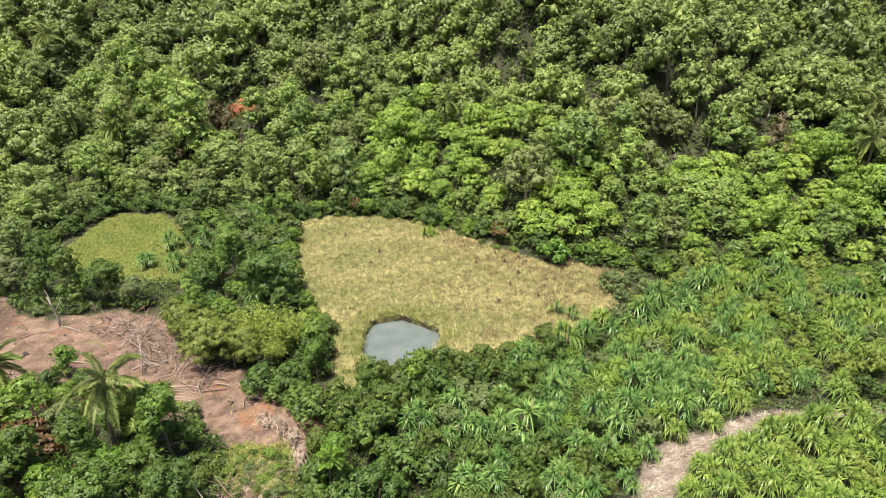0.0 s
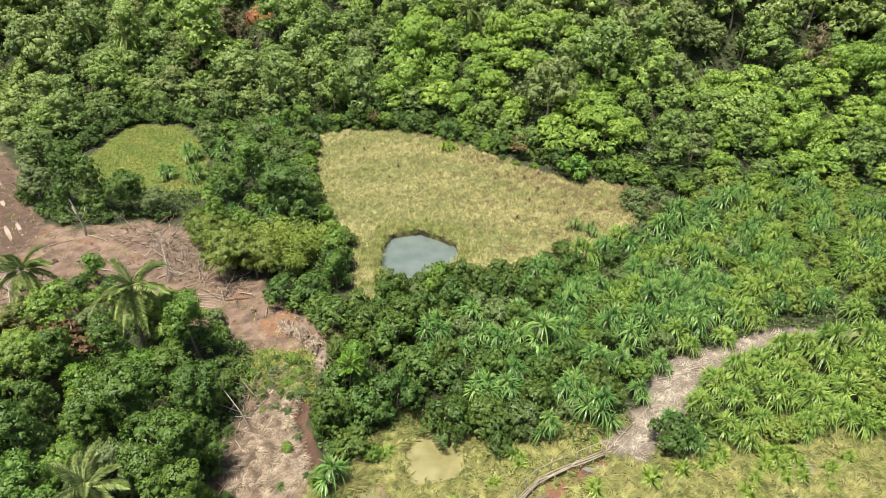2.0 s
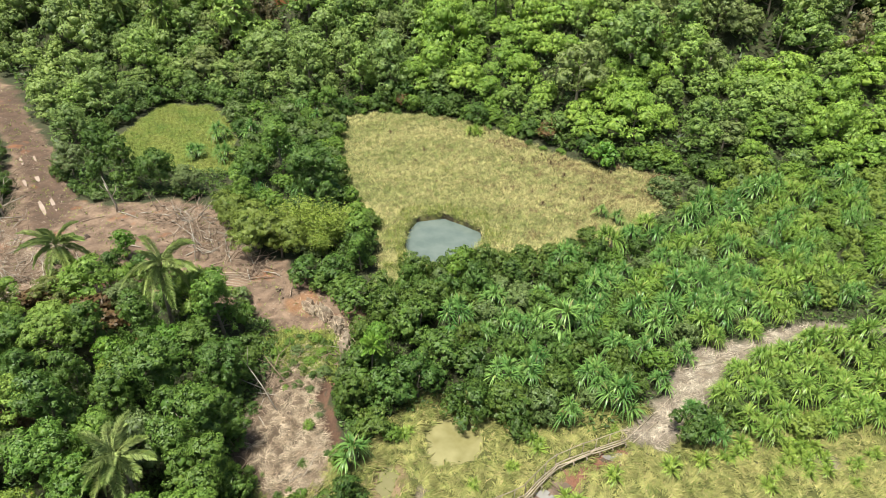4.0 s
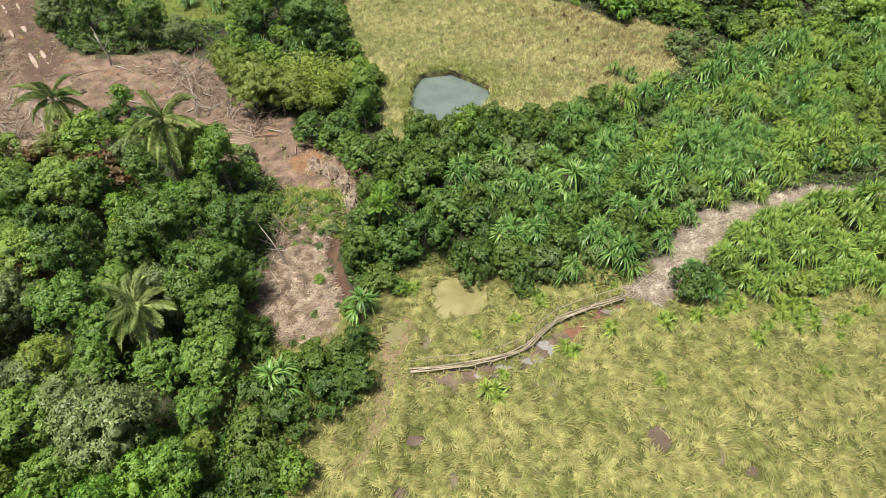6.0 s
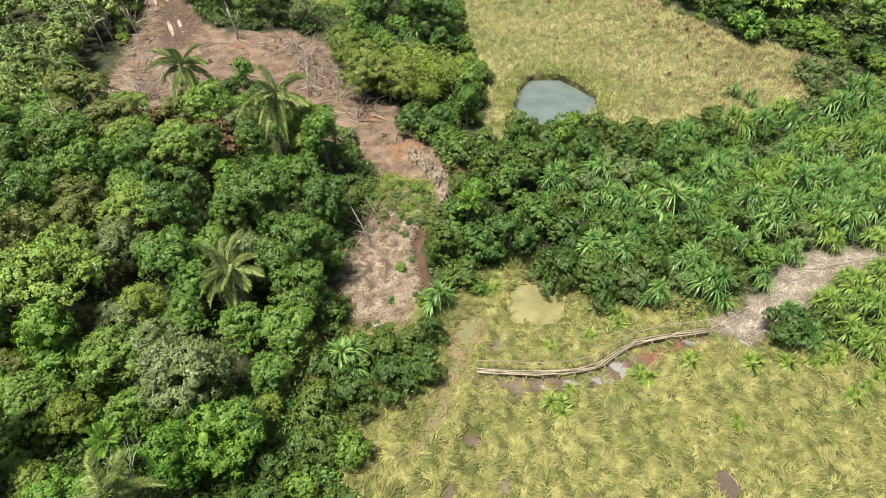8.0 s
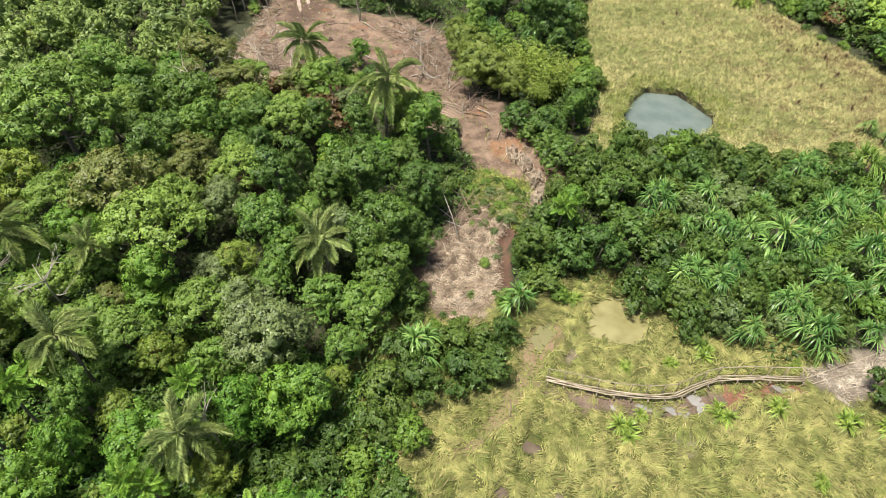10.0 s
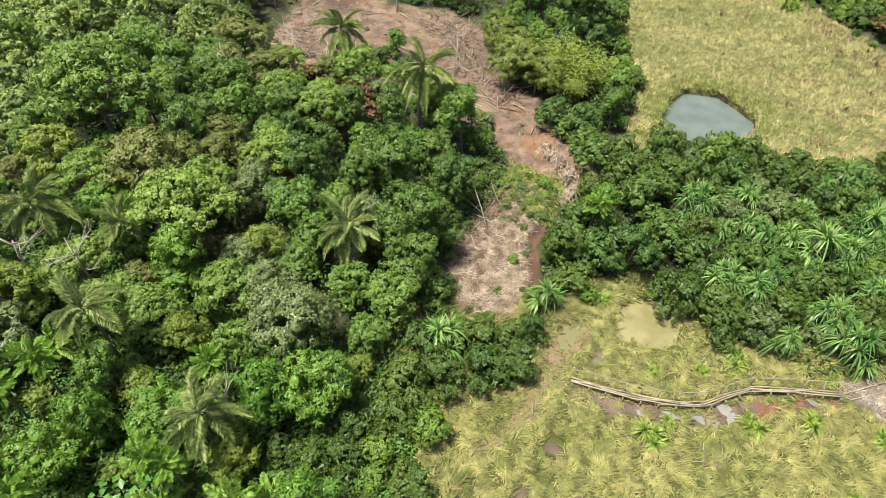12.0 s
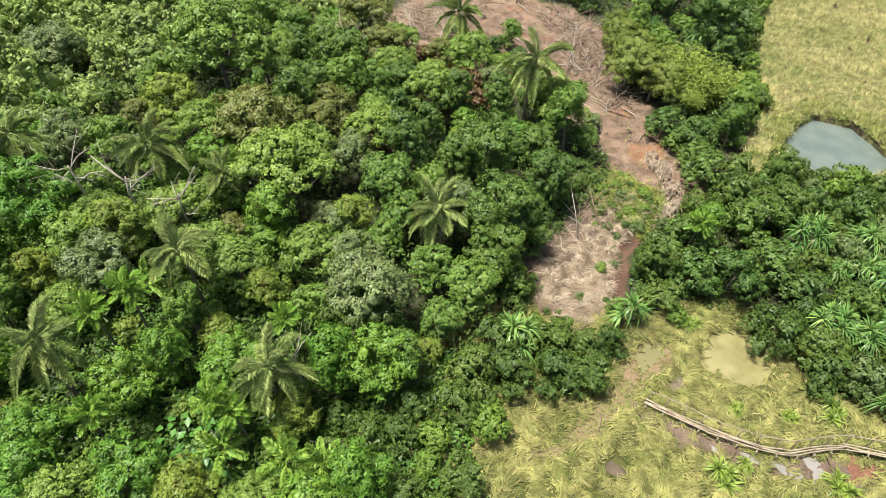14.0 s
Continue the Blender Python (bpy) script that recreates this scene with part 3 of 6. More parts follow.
FOREST_TREES = "trees of the valley forest"
KINDS = {
    "umbrella": [broadleaf("umbrella_tree", "spreading flat-topped rainforest tree with fresh green leaves", "tree", FOREST_TREES, 1, "umbrella", 7.5, 6, LEAF_UMBRELLA, 0.2, squash=0.62),
                 broadleaf("umbrella_tree", "flat-topped rainforest tree with layered fresh green crown", "tree", FOREST_TREES, 2, "umbrella", 7.0, 6, LEAF_UMBRELLA, 0.2, squash=0.62)],
    "mid": [broadleaf("broadleaf_tree", "rounded rainforest tree with mid-green leaves", "tree", FOREST_TREES, 3, "round", 6.5, 5, LEAF_MID, 0.21, 0.55, 0.6),
            broadleaf("broadleaf_tree", "bushy mid-green rainforest tree with a lumpy crown", "tree", FOREST_TREES, 4, "tall", 7.0, 5, LEAF_MID, 0.21, 0.55, 0.6)],
    "dark": [broadleaf("broadleaf_tree", "dense dark-green rainforest tree with a rounded crown", "tree", FOREST_TREES, 5, "round", 6.5, 5, LEAF_DARK, 0.2),
             broadleaf("broadleaf_tree", "tall dark-green rainforest tree hung with creepers", "tree", FOREST_TREES, 6, "tall", 7.5, 5, LEAF_DARK, 0.2, hang=0.6)],
    "grey": [broadleaf("broadleaf_tree", "wide rainforest tree with dull grey-green leaves", "tree", FOREST_TREES, 7, "round", 6.5, 5.5, LEAF_GREY, 0.2)],
    "olive": [broadleaf("broadleaf_tree", "thin-leaved olive-brown rainforest tree with bare twigs", "tree", FOREST_TREES, 8, "round", 6.5, 5.5, LEAF_OLIVE, 0.2, cover=0.5)],
    "bright": [broadleaf("broadleaf_tree", "rainforest tree with bright young green leaves", "tree", FOREST_TREES, 9, "tall", 6.5, 5, LEAF_BRIGHT, 0.22, 0.55, 0.6),
               broadleaf("broadleaf_tree", "bright green rainforest tree with a broad crown", "tree", FOREST_TREES, 10, "round", 6.0, 5, LEAF_BRIGHT, 0.22, 0.55, 0.6)],
    "yellow": [broadleaf("broadleaf_tree", "yellowish-green rainforest tree with an open crown", "tree", FOREST_TREES, 12, "round", 6.0, 5, LEAF_YELLOW, 0.2, cover=0.55)],
    "bush": [broadleaf("shrub", "dense green shrub growing on the wet valley floor", "shrub", "shrubs", 13, "bush", 3.4, 4.4, LEAF_SHRUB, 0.225, girth=0.07, stem="stem", fine=False),
             broadleaf("shrub", "rounded leafy green shrub among screw pines", "shrub", "shrubs", 14, "bush", 3.0, 4.0, LEAF_SHRUB, 0.225, girth=0.07, stem="stem", fine=False)],
    "bush_dark": [broadleaf("thicket_bush", "dark green leafy shrub in the thicket", "shrub", "shrubs", 15, "bush", 3.6, 4.4, LEAF_DARK, 0.225, girth=0.08, stem="stem", fine=False)],
    "bush_pale": [broadleaf("thicket_bush", "pale grey-green shrub in the thicket", "shrub", "shrubs", 16, "bush", 2.8, 3.6, LEAF_SAGE, 0.225, girth=0.06, stem="stem", fine=False)],
    "bush_bright": [broadleaf("young_shrub", "light green shrub with soft young leaves", "shrub", "shrubs", 17, "bush", 2.8, 3.6, LEAF_YOUNG, 0.225, girth=0.06, stem="stem", fine=False)],
    "yellow_bush": [broadleaf("young_shrub", "pale lime-green shrub in the sunny thicket", "shrub", "shrubs", 19, "bush", 2.8, 3.6, LEAF_LIME, 0.225, girth=0.06, stem="stem", fine=False)],
    "feathery": [broadleaf("feathery_tree", "feathery olive-green tree beside the clearing", "tree", "", 18, "round", 5.5, 6, LEAF_FEATHER, 0.22, 0.35, 0.75, hang=0.7)],
}
WIDE = {"umbrella": 6, "mid": 5, "dark": 5, "grey": 5.5, "olive": 5.5, "bright": 5, "yellow": 5, "bush": 4.2, "bush_dark": 4.4, "bush_pale": 3.6, "bush_bright": 3.6, "yellow_bush": 3.6, "feathery": 6}
POSES = {k: [[] for _ in v] for k, v in KINDS.items()}
TAKEN = []


def plant(kind, x, y, wide, keep=0.36, tall=1.0):
    one = rng.randint(len(KINDS[kind]))
    s = wide / WIDE[kind]
    POSES[kind][one].append(at(x, y, rng.uniform(0, 360), s, s * tall * rng.uniform(0.9, 1.12), 0.1, rng.uniform(-4, 4)))
    TAKEN.append((x, y, wide * keep))


for x, y, clear in ((-18.0, 57.6, 1.7), (-16.0, 57.4, 1.5), (-40.0, 12.1, 1.0), (-47.2, 6.4, 1.0), (-35.0, 14.4, 0.8), (-30.2, 8.5, 1.1), (-21.6, 23.0, 1.1), (-27.4, 40.6, 1.1), (-39.2, 45.6, 1.0), (-29.9, -0.8, 1.1), (-20.8, 7.2, 1.1),
                    (-31.0, 2.5, 0.8), (-30.5, 4.6, 0.8), (-25.6, -0.9, 0.8), (-21.3, 4.1, 0.8), (-20.4, 4.6, 0.8), (-23.2, 10.3, 0.8), (-17.3, 5.0, 0.9), (-20.4, 3.0, 0.8), (-22.3, 3.2, 0.9), (-23.3, 2.6, 0.9), (-32.8, 6.4, 1.0)):
    TAKEN.append((x, y, clear))
STANDING = {
    "umbrella": [(-48.2, 23.7, 9.2), (-32.0, 17.9, 7.1), (-43.5, 40.9, 4.9), (-72.8, 16.0, 6.9)],
    "mid": [(-45.3, 11.5, 4.3), (-39.3, 13.0, 3.8), (-35.8, 14.5, 3.7), (-38.2, 32.6, 3.9), (-24.9, 22.4, 4.2), (-28.3, 6.8, 4.1), (-43.5, 9.0, 3.2),
            (-20.2, 20.1, 4.3), (-17.5, 18.2, 3.4), (-23.0, 12.3, 3.7), (-35.7, 42.8, 5.5), (-55.3, 34.0, 5.9), (-65.9, 28.3, 5.5), (-17.1, 13.6, 3.9),
            (-26.7, 73.9, 6.2)],
    "dark": [(-41.3, 27.8, 4.7), (-43.5, 32.9, 5.6), (-29.3, 27.0, 5.2), (-33.8, 31.0, 4.2), (-24.5, 31.9, 5.9), (-20.0, 34.2, 4.3), (-19.8, 27.4, 5.4),
             (-23.8, 37.8, 3.9), (-25.9, 28.9, 4.5), (-18.1, 24.4, 4.4), (-31.8, 36.5, 4.6), (-18.0, 29.1, 3.9), (-29.9, 30.7, 3.8),
             (-50.0, 70.2, 5.0), (-45.7, 68.4, 5.0), (-41.4, 68.4, 4.6), (-20.5, 67.0, 6.6)],
    "grey": [(-21.2, 15.2, 6.0), (-48.6, 9.3, 4.8), (-64.7, 15.6, 6.0), (-31.4, 24.0, 4.4), (-27.8, 18.2, 3.7), (-54.6, 71.0, 4.6), (-37.5, 67.6, 3.6)],
    "olive": [(-37.8, 20.1, 7.2), (-47.7, 15.0, 3.7), (-36.1, 25.1, 4.7), (-33.0, 13.2, 2.8), (-47.4, 39.5, 6.9)],
    "bright": [(-38.1, 53.0, 3.2), (-30.1, 15.2, 5.1), (-43.1, 4.6, 5.8), (-27.6, 1.6, 4.0), (-19.5, 10.8, 4.5), (-17.5, 12.8, 4.5), (-26.0, -4.6, 4.5), (-20.1, 13.6, 3.6), (-8.2, 39.1, 3.6)],
    "yellow": [(-36.8, 7.5, 4.8), (-27.1, 19.5, 4.1), (-19.1, 7.3, 3.3), (-26.4, 7.3, 2.9), (-20.0, 0.5, 3.9), (-38.8, 1.8, 3.4)],
    "feathery": [(-24.7, 55.7, 6.8), (-21.5, 54.6, 5.5), (-29.0, 59.7, 5.2)],
    "bush": [(-11.3, 22.8, 3.4), (-9.3, 23.9, 3.0), (-12.9, 21.7, 3.2), (-9.1, 21.6, 3.0), (-8.5, 25.5, 2.6), (-13.8, 17.3, 3.6), (-3.6, 53.0, 3.0), (-1.0, 53.6, 3.2), (1.8, 54.4, 3.2), (4.6, 55.2, 3.4), (7.4, 55.6, 3.2), (10.0, 56.8, 3.4), (12.4, 59.8, 3.2), (-14.4, 19.4, 4.6), (-11.4, 22.6, 3.6), (-13.2, 14.4, 4.0), (-12.0, 18.6, 4.0), (-13.3, 16.9, 4.4), (-9.9, 20.6, 4.3), (-8.2, 22.7, 4.0), (-9.9, 11.9, 3.5), (-14.3, 10.7, 3.0), (-7.8, 31.7, 3.6), (-0.4, 34.1, 4.2), (2.4, 34.8, 4.2), (3.7, 33.0, 3.4),
             (0.3, 38.1, 4.6), (6.5, 36.5, 3.8), (16.9, 33.2, 4.2), (20.0, 34.9, 2.8), (16.6, 80.8, 4.8)],
    "bush_dark": [(-13.4, 48.2, 3.4), (-15.6, 49.4, 3.0), (-11.6, 46.8, 4.8), (-14.6, 50.2, 4.6), (-17.6, 50.4, 4.2), (-28.6, 46.4, 3.0), (-7.0, 35.0, 4.6), (-4.6, 35.6, 5.4), (-2.8, 39.4, 5.2), (-8.6, 37.0, 4.6), (-5.5, 42.5, 5.4), (-13.6, 99.5, 4.8)],
    "bush_pale": [(26.6, 74.6, 2.6), (27.4, 71.4, 2.8), (23.4, 69.0, 2.4), (25.0, 72.8, 2.2), (9.6, 35.7, 2.4), (23.0, 71.5, 4.2), (-3.5, 50.5, 3.4), (2.0, 50.0, 3.2)],
}
for kind, rows in STANDING.items():
    for x, y, wide in rows:
        plant(kind, x, y, wide)


def scatter(outline, gap, choices, seed, margin=0.0, avoid=(), tries=30):
    """Fills an outline with points a gap apart that keep off what stands there already; yields a kind for each."""
    r = np.random.RandomState(seed)
    p = np.array(outline)
    lo, hi = p.min(0), p.max(0)
    n = int((hi - lo).prod() / gap**2 * tries / 6)
    c = r.uniform(lo, hi, (n, 2))
    ok = edge(c[:, 0], c[:, 1], outline) < -margin
    for poly, away in avoid:
        ok &= edge(c[:, 0], c[:, 1], poly) > away
    taken = np.array(TAKEN + [(1e6, 1e6, 0)])
    names, weights = list(choices), np.cumsum(list(choices.values())) / sum(choices.values())
    for x, y in c[ok]:
        if (np.hypot(taken[:, 0] - x, taken[:, 1] - y) > np.maximum(gap * 0.72, taken[:, 2] + gap * 0.30)).all():
            taken = np.vstack([taken, (x, y, gap * 0.4)])
            yield names[int(np.searchsorted(weights, r.uniform()))], x, y, r


# screw pines: rosettes of long arching strap leaves on short stilted stems
def rosette(s, r, c, count, length, width, droop, lean=0.0):
    a = r.uniform(0, 6.28, count)
    e = np.linspace(1.5, 0.35, count) + r.normal(size=count) * 0.16
    way = np.stack([np.cos(a) * np.cos(e), np.sin(a) * np.cos(e), np.sin(e)], 1) + lean
    blades(s, np.array(c) + way * 0.08, way, length * r.uniform(0.7, 1.15, count), width, droop * r.uniform(0.4, 1.3, count) * np.clip(1.35 - e * 0.6, 0.35, 1.3), 3)


def screw_pine(label, seed, heads, length, material, low=False):
    r = np.random.RandomState(seed)
    ob = thing("screw_pine", label, "screw pine", "screw pines")
    reach = 0.38 + 0.085 * heads
    for k in range(heads):
        a = k * 2.4 + r.uniform(-0.3, 0.3)
        q = 0.0 if heads == 1 else reach * math.sqrt((k + 0.3) / heads) * r.uniform(0.85, 1.1)
        rise = (0.35 if low else 1.8) * (1 - 0.55 * (q / reach) ** 2) + r.uniform(-0.12, 0.18)
        top = np.array([q * math.cos(a), q * math.sin(a), rise])
        st = Shape()
        tube(st, [(0, 0, -0.2), top * [0.6, 0.6, 0.45], top], [0.09, 0.075, 0.06], 5)
        if k < 3:
            g = r.uniform(0, 6.28)
            tube(st, [top * [0.3, 0.3, 0.3], (0.3 * math.cos(g), 0.3 * math.sin(g), -0.2)], [0.03, 0.025], 4)
        part("stem", st, BARK, ob)
        s = Shape()
        rosette(s, r, top, 46 if low else 48, length, 0.085, 0.85 if low else 1.05, q * 0.35 * np.array([math.cos(a), math.sin(a), 0]))
        part("leaf_rosette", s, material, ob)
    return ob


PANDAN = [screw_pine("screw pine with many heads of arching strap leaves", 31, 8, 1.15, LEAF_PANDAN),
          screw_pine("screw pine with crowded heads of long strap leaves", 32, 6, 1.25, LEAF_PANDAN),
          screw_pine("small screw pine with four spiky rosettes", 33, 4, 1.25, LEAF_PANDAN),
          screw_pine("spreading screw pine with nine green rosettes", 34, 9, 1.1, LEAF_PANDAN),
          screw_pine("low spiky screw pine standing in swamp grass", 35, 3, 1.15, LEAF_SPROUT, True),
          screw_pine("yellow-green screw pine with crowded strap-leaved heads", 36, 8, 1.3, LEAF_PANDAN_YELLOW),
          screw_pine("broad yellow-green screw pine with long arching leaves", 37, 6, 1.4, LEAF_PANDAN_YELLOW)]
PAN_POSES = [[] for _ in PANDAN]


def pandan(x, y, wide, one=None, sink=0.1):
    # paler, yellower kinds stand south of the path and more often towards the east
    yellower = y < 46.4 and x > 19 or x > 6 and rng.uniform() < min(0.6, (x - 6) / 60)
    one = (5 + rng.randint(2) if yellower else rng.randint(4)) if one is None else one
    s = wide / (3.6, 3.4, 3.0, 3.7, 2.5, 3.9, 3.9)[one]
    PAN_POSES[one].append(at(x, y, rng.uniform(0, 360), s * rng.uniform(0.9, 1.1), s * (1.0 if one == 4 else rng.uniform(0.95, 1.25)), sink, rng.uniform(-6, 6)))
    TAKEN.append((x, y, wide * 0.3))


for x, y, wide in ((1.5, 22.7, 2.6), (2.3, 24.0, 1.7), (7.1, 26.6, 2.4), (5.0, 31.3, 2.4), (10.4, 28.8, 2.2), (14.7, 29.9, 2.2),
                   (20.6, 31.9, 2.8), (21.4, 28.8, 2.0), (13.6, 24.6, 1.5), (25.6, 26.2, 1.5), (25.5, 32.6, 2.6), (-1.3, 89.4, 4.0),
                   (23.8, 31.2, 2.2), (24.8, 30.2, 2.0), (26.4, 31.6, 2.0), (22.6, 30.0, 1.6), (28.6, 31.0, 1.8), (24.2, 32.4, 2.2), (25.0, 31.4, 2.4), (26.2, 30.4, 1.8), (19.2, 31.0, 1.8), (30.4, 32.0, 2.0), (17.2, 30.6, 2.2), (27.8, 29.6, 1.4), (11.2, 33.0, 1.6), (3.0, 29.2, 1.6), (0.2, 27.4, 1.4), (-5.2, 31.6, 1.8)):
    pandan(x, y, wide, 4)
for x, y, wide in ((-13.3, 21.2, 4.4), (-8.8, 28.4, 3.6), (15.6, 37.8, 2.8), (18.2, 41.2, 2.8), (21.6, 43.6, 3.0), (25.4, 45.3, 3.0), (29.2, 47.4, 3.2), (32.4, 50.0, 3.2), (36.0, 50.4, 3.4), (40.5, 50.6, 3.4), (17.6, 35.0, 2.4), (20.4, 37.2, 2.8), (22.4, 39.8, 2.8), (26.0, 41.6, 3.0), (30.0, 43.7, 3.2), (35.0, 45.2, 3.2), (40.0, 45.8, 3.4),
                   (20.3, 36.0, 3.6), (23.6, 37.0, 3.8), (27.2, 37.6, 3.8), (24.8, 34.9, 3.2), (21.8, 34.4, 3.2), (28.1, 34.6, 3.2), (7.6, 33.6, 3.2),
                   (22.6, 38.9, 3.6), (24.6, 40.4, 3.8), (27.2, 41.6, 4.0), (29.6, 43.0, 4.0), (32.0, 44.0, 4.2), (35.0, 44.6, 4.2), (38.4, 44.9, 4.2), (42.0, 45.1, 4.2), (45.0, 45.2, 4.2), (18.4, 32.6, 3.4), (14.6, 66.0, 2.2), (16.4, 64.4, 2.6),
                   (-40.8, 78.5, 4.0), (-36.5, 77.9, 4.4), (-32.7, 76.4, 4.0), (-39.8, 84.6, 4.2), (-34.8, 85.0, 4.2), (-22.1, 65.9, 4.2), (-18.9, 67.7, 4.0)):
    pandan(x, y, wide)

THICKET = [(-8.4, 31), (-5, 33.6), (-2.5, 35.0), (1.2, 33.6), (5, 32.2), (8, 32.9), (11.4, 33.8), (13.4, 36.2), (15.4, 38.4), (17.2, 41.8), (19.2, 44.0), (25, 45.8), (29, 48.0), (32, 48.6), (46, 48.8), (78, 49), (84, 66),
           (45, 76), (32, 74), (28, 69), (21, 64), (14, 58.5), (7, 54.0), (-2, 53.4), (-7, 52), (-10, 49), (-10.0, 40), (-9.4, 34)]
SOUTH_THICKET = [(16.8, 33.6), (22, 32.4), (30, 33.8), (40, 36.5), (62, 38.5), (62, 48.4), (46, 46.0), (38, 45.6), (31.5, 45), (27.5, 42.6), (21.6, 38.8), (19.2, 36.0)]
WEST_COPSE = [(-33, 64.5), (-29, 59.5), (-26, 56), (-21.5, 55), (-17, 51), (-12.5, 48), (-11.5, 52), (-12.5, 56), (-15, 61), (-18.5, 66), (-20, 72), (-22.5, 82), (-24, 95), (-41, 98), (-39, 90), (-32, 74)]
LEFT_FOREST = [(-20.5, 36), (-20, 27), (-17, 24), (-15, 19.5), (-13.5, 15), (-12.5, 8), (-13, -2), (-16, -16), (-100, -20), (-104, 44), (-58, 46), (-46, 43), (-40, 45), (-27, 45), (-22, 44.5), (-20.5, 40)]
FAR_LEFT = []
for kind, x, y, r in scatter(LEFT_FOREST, 3.5, {"mid": 5, "dark": 4, "bright": 2.5, "olive": 2, "grey": 2.5, "yellow": 1.2, "umbrella": 4}, 41):
    if y < 10 and r.uniform() < 0.45:
        kind = "bright"
    if y < -12 or x < -98:
        continue
    if x < -54 or y < -6:
        FAR_LEFT.append((x, y, r.uniform(0.6, 0.85), r.uniform(0, 360), r.uniform(0.35, 1.0), r.randint(5)))
    else:
        plant(kind, x, y, r.uniform(3.4, 5.4))
NORTH_WEST = [(-57, 45), (-104, 44), (-112, 92), (-95, 98), (-70, 76), (-60, 62)]
for kind, x, y, r in scatter(NORTH_WEST, 3.8, {"mid": 1}, 47, avoid=((MUD, 1.0),)):
    FAR_LEFT.append((x, y, r.uniform(0.55, 0.85), r.uniform(0, 360), r.uniform(), r.randint(5)))
FOREST_EDGE = [(-20.5, 36), (-20, 27), (-17, 24), (-15, 19.5), (-12, 17), (-9, 12.5), (-8, 6), (-10, -2), (-24, -8), (-30, 6), (-24, 24), (-26, 36)]
for kind, x, y, r in scatter(FOREST_EDGE, 2.3, {"bush": 3, "bush_dark": 3, "bush_bright": 2, "yellow": 0.5, "bush_pale": 1}, 48):
    plant(kind, x, y, r.uniform(2.2, 3.4))
LOW_FOREST = [(-46, -8), (-14, -8), (-9.5, 4), (-9.5, 12.5), (-14, 18), (-30, 17), (-47, 15)]
for kind, x, y, r in scatter(LOW_FOREST, 1.9, {"bush": 2, "bush_bright": 3.5, "yellow_bush": 1, "bush_dark": 1.5}, 52):
    plant(kind, x, y, r.uniform(1.7, 2.9))
CLEARING_SIDE = [(-54, 45), (-27, 44.5), (-22, 44), (-19, 41.5), (-21, 46), (-26, 48), (-32, 50), (-38, 52.5), (-46, 51)]
for kind, x, y, r in scatter(CLEARING_SIDE, 2.9, {"bush": 3, "bush_dark": 2, "bush_bright": 2, "bush_pale": 1}, 49, avoid=((SLASH, 0.0),)):
    plant(kind, x, y, r.uniform(1.8, 3.4))
for kind, x, y, r in scatter(WEST_COPSE, 3.0, {"bush": 4, "bush_dark": 1.5, "bush_bright": 3, "bush_pale": 2, "dark": 1, "mid": 2.5, "pandan": 3}, 42):
    pandan(x, y, r.uniform(3, 4)) if kind == "pandan" else plant(kind, x, y, r.uniform(3.0, 4.6))
for kind, x, y, r in scatter(THICKET, 2.3, {"bush": 6, "bush_dark": 3, "bush_bright": 2.4, "bush_pale": 2.0, "yellow_bush": 1.3, "pandan": 20}, 43):
    east = np.clip((x + 4) / 22, 0, 1)
    if kind == "pandan" and r.uniform() > 0.6 + 0.5 * east:
        kind = "bush_dark" if r.uniform() < 0.6 else "bush"
    if kind in ("bush", "bush_dark") and x > 16 and r.uniform() < 0.7:
        kind = "yellow_bush" if r.uniform() < 0.45 else "bush_bright"
    if kind == "pandan" and x < -3.5:
        kind = "bush_dark" if r.uniform() < 0.5 else "bush"
    if kind == "yellow_bush" and x < 20:
        kind = "bush_bright" if r.uniform() < 0.5 else "bush_pale"
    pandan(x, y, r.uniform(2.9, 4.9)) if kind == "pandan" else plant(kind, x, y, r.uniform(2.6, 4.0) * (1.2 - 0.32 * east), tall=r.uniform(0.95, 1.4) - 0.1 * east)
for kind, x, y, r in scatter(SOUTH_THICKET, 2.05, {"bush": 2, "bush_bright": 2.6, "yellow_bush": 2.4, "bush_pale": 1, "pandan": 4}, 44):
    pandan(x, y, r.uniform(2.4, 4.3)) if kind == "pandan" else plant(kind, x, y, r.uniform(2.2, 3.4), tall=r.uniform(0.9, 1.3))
WEEDY = [(-18.5, 43), (-12.8, 42.5), (-11.5, 37), (-15, 37.5), (-19.5, 39.5)]
for kind, x, y, r in scatter(WEEDY, 1.9, {"bush_bright": 2, "bush": 1, "bush_pale": 1}, 45):
    plant(kind, x, y, r.uniform(0.8, 1.7), tall=0.7)

for kind, x, y, r in scatter(STRIP, 1.2, {"bush_bright": 2, "bush": 2, "bush_pale": 1}, 50, tries=20):
    if edge([x], [y], STRIP)[0] > -0.9 or (y > 35 and r.uniform() < 0.7) or r.uniform() < 0.12:
        plant(kind, x, y, r.uniform(0.5, 1.3), tall=0.8)


def hedge(line, gap, kinds, low, high, seed):
    """Bushes close together along a line."""
    r = np.random.RandomState(seed)
    p = np.array(line, float)
    d = np.concatenate([[0], np.cumsum(np.hypot(*np.diff(p, axis=0).T))])
    for v in np.arange(0, d[-1], gap):
        x, y = (np.interp(v + r.uniform(-0.4, 0.4) * gap, d, p[:, i]) + r.normal() * 0.5 for i in (0, 1))
        if min(math.hypot(x - a, y - b) - c for a, b, c in ((16.4, 79.4, 3.6), (9.8, 87.2, 3.0), (-1.3, 89.4, 2.6))) > 0:
            plant(kinds[r.randint(len(kinds))], x, y, r.uniform(low, high))


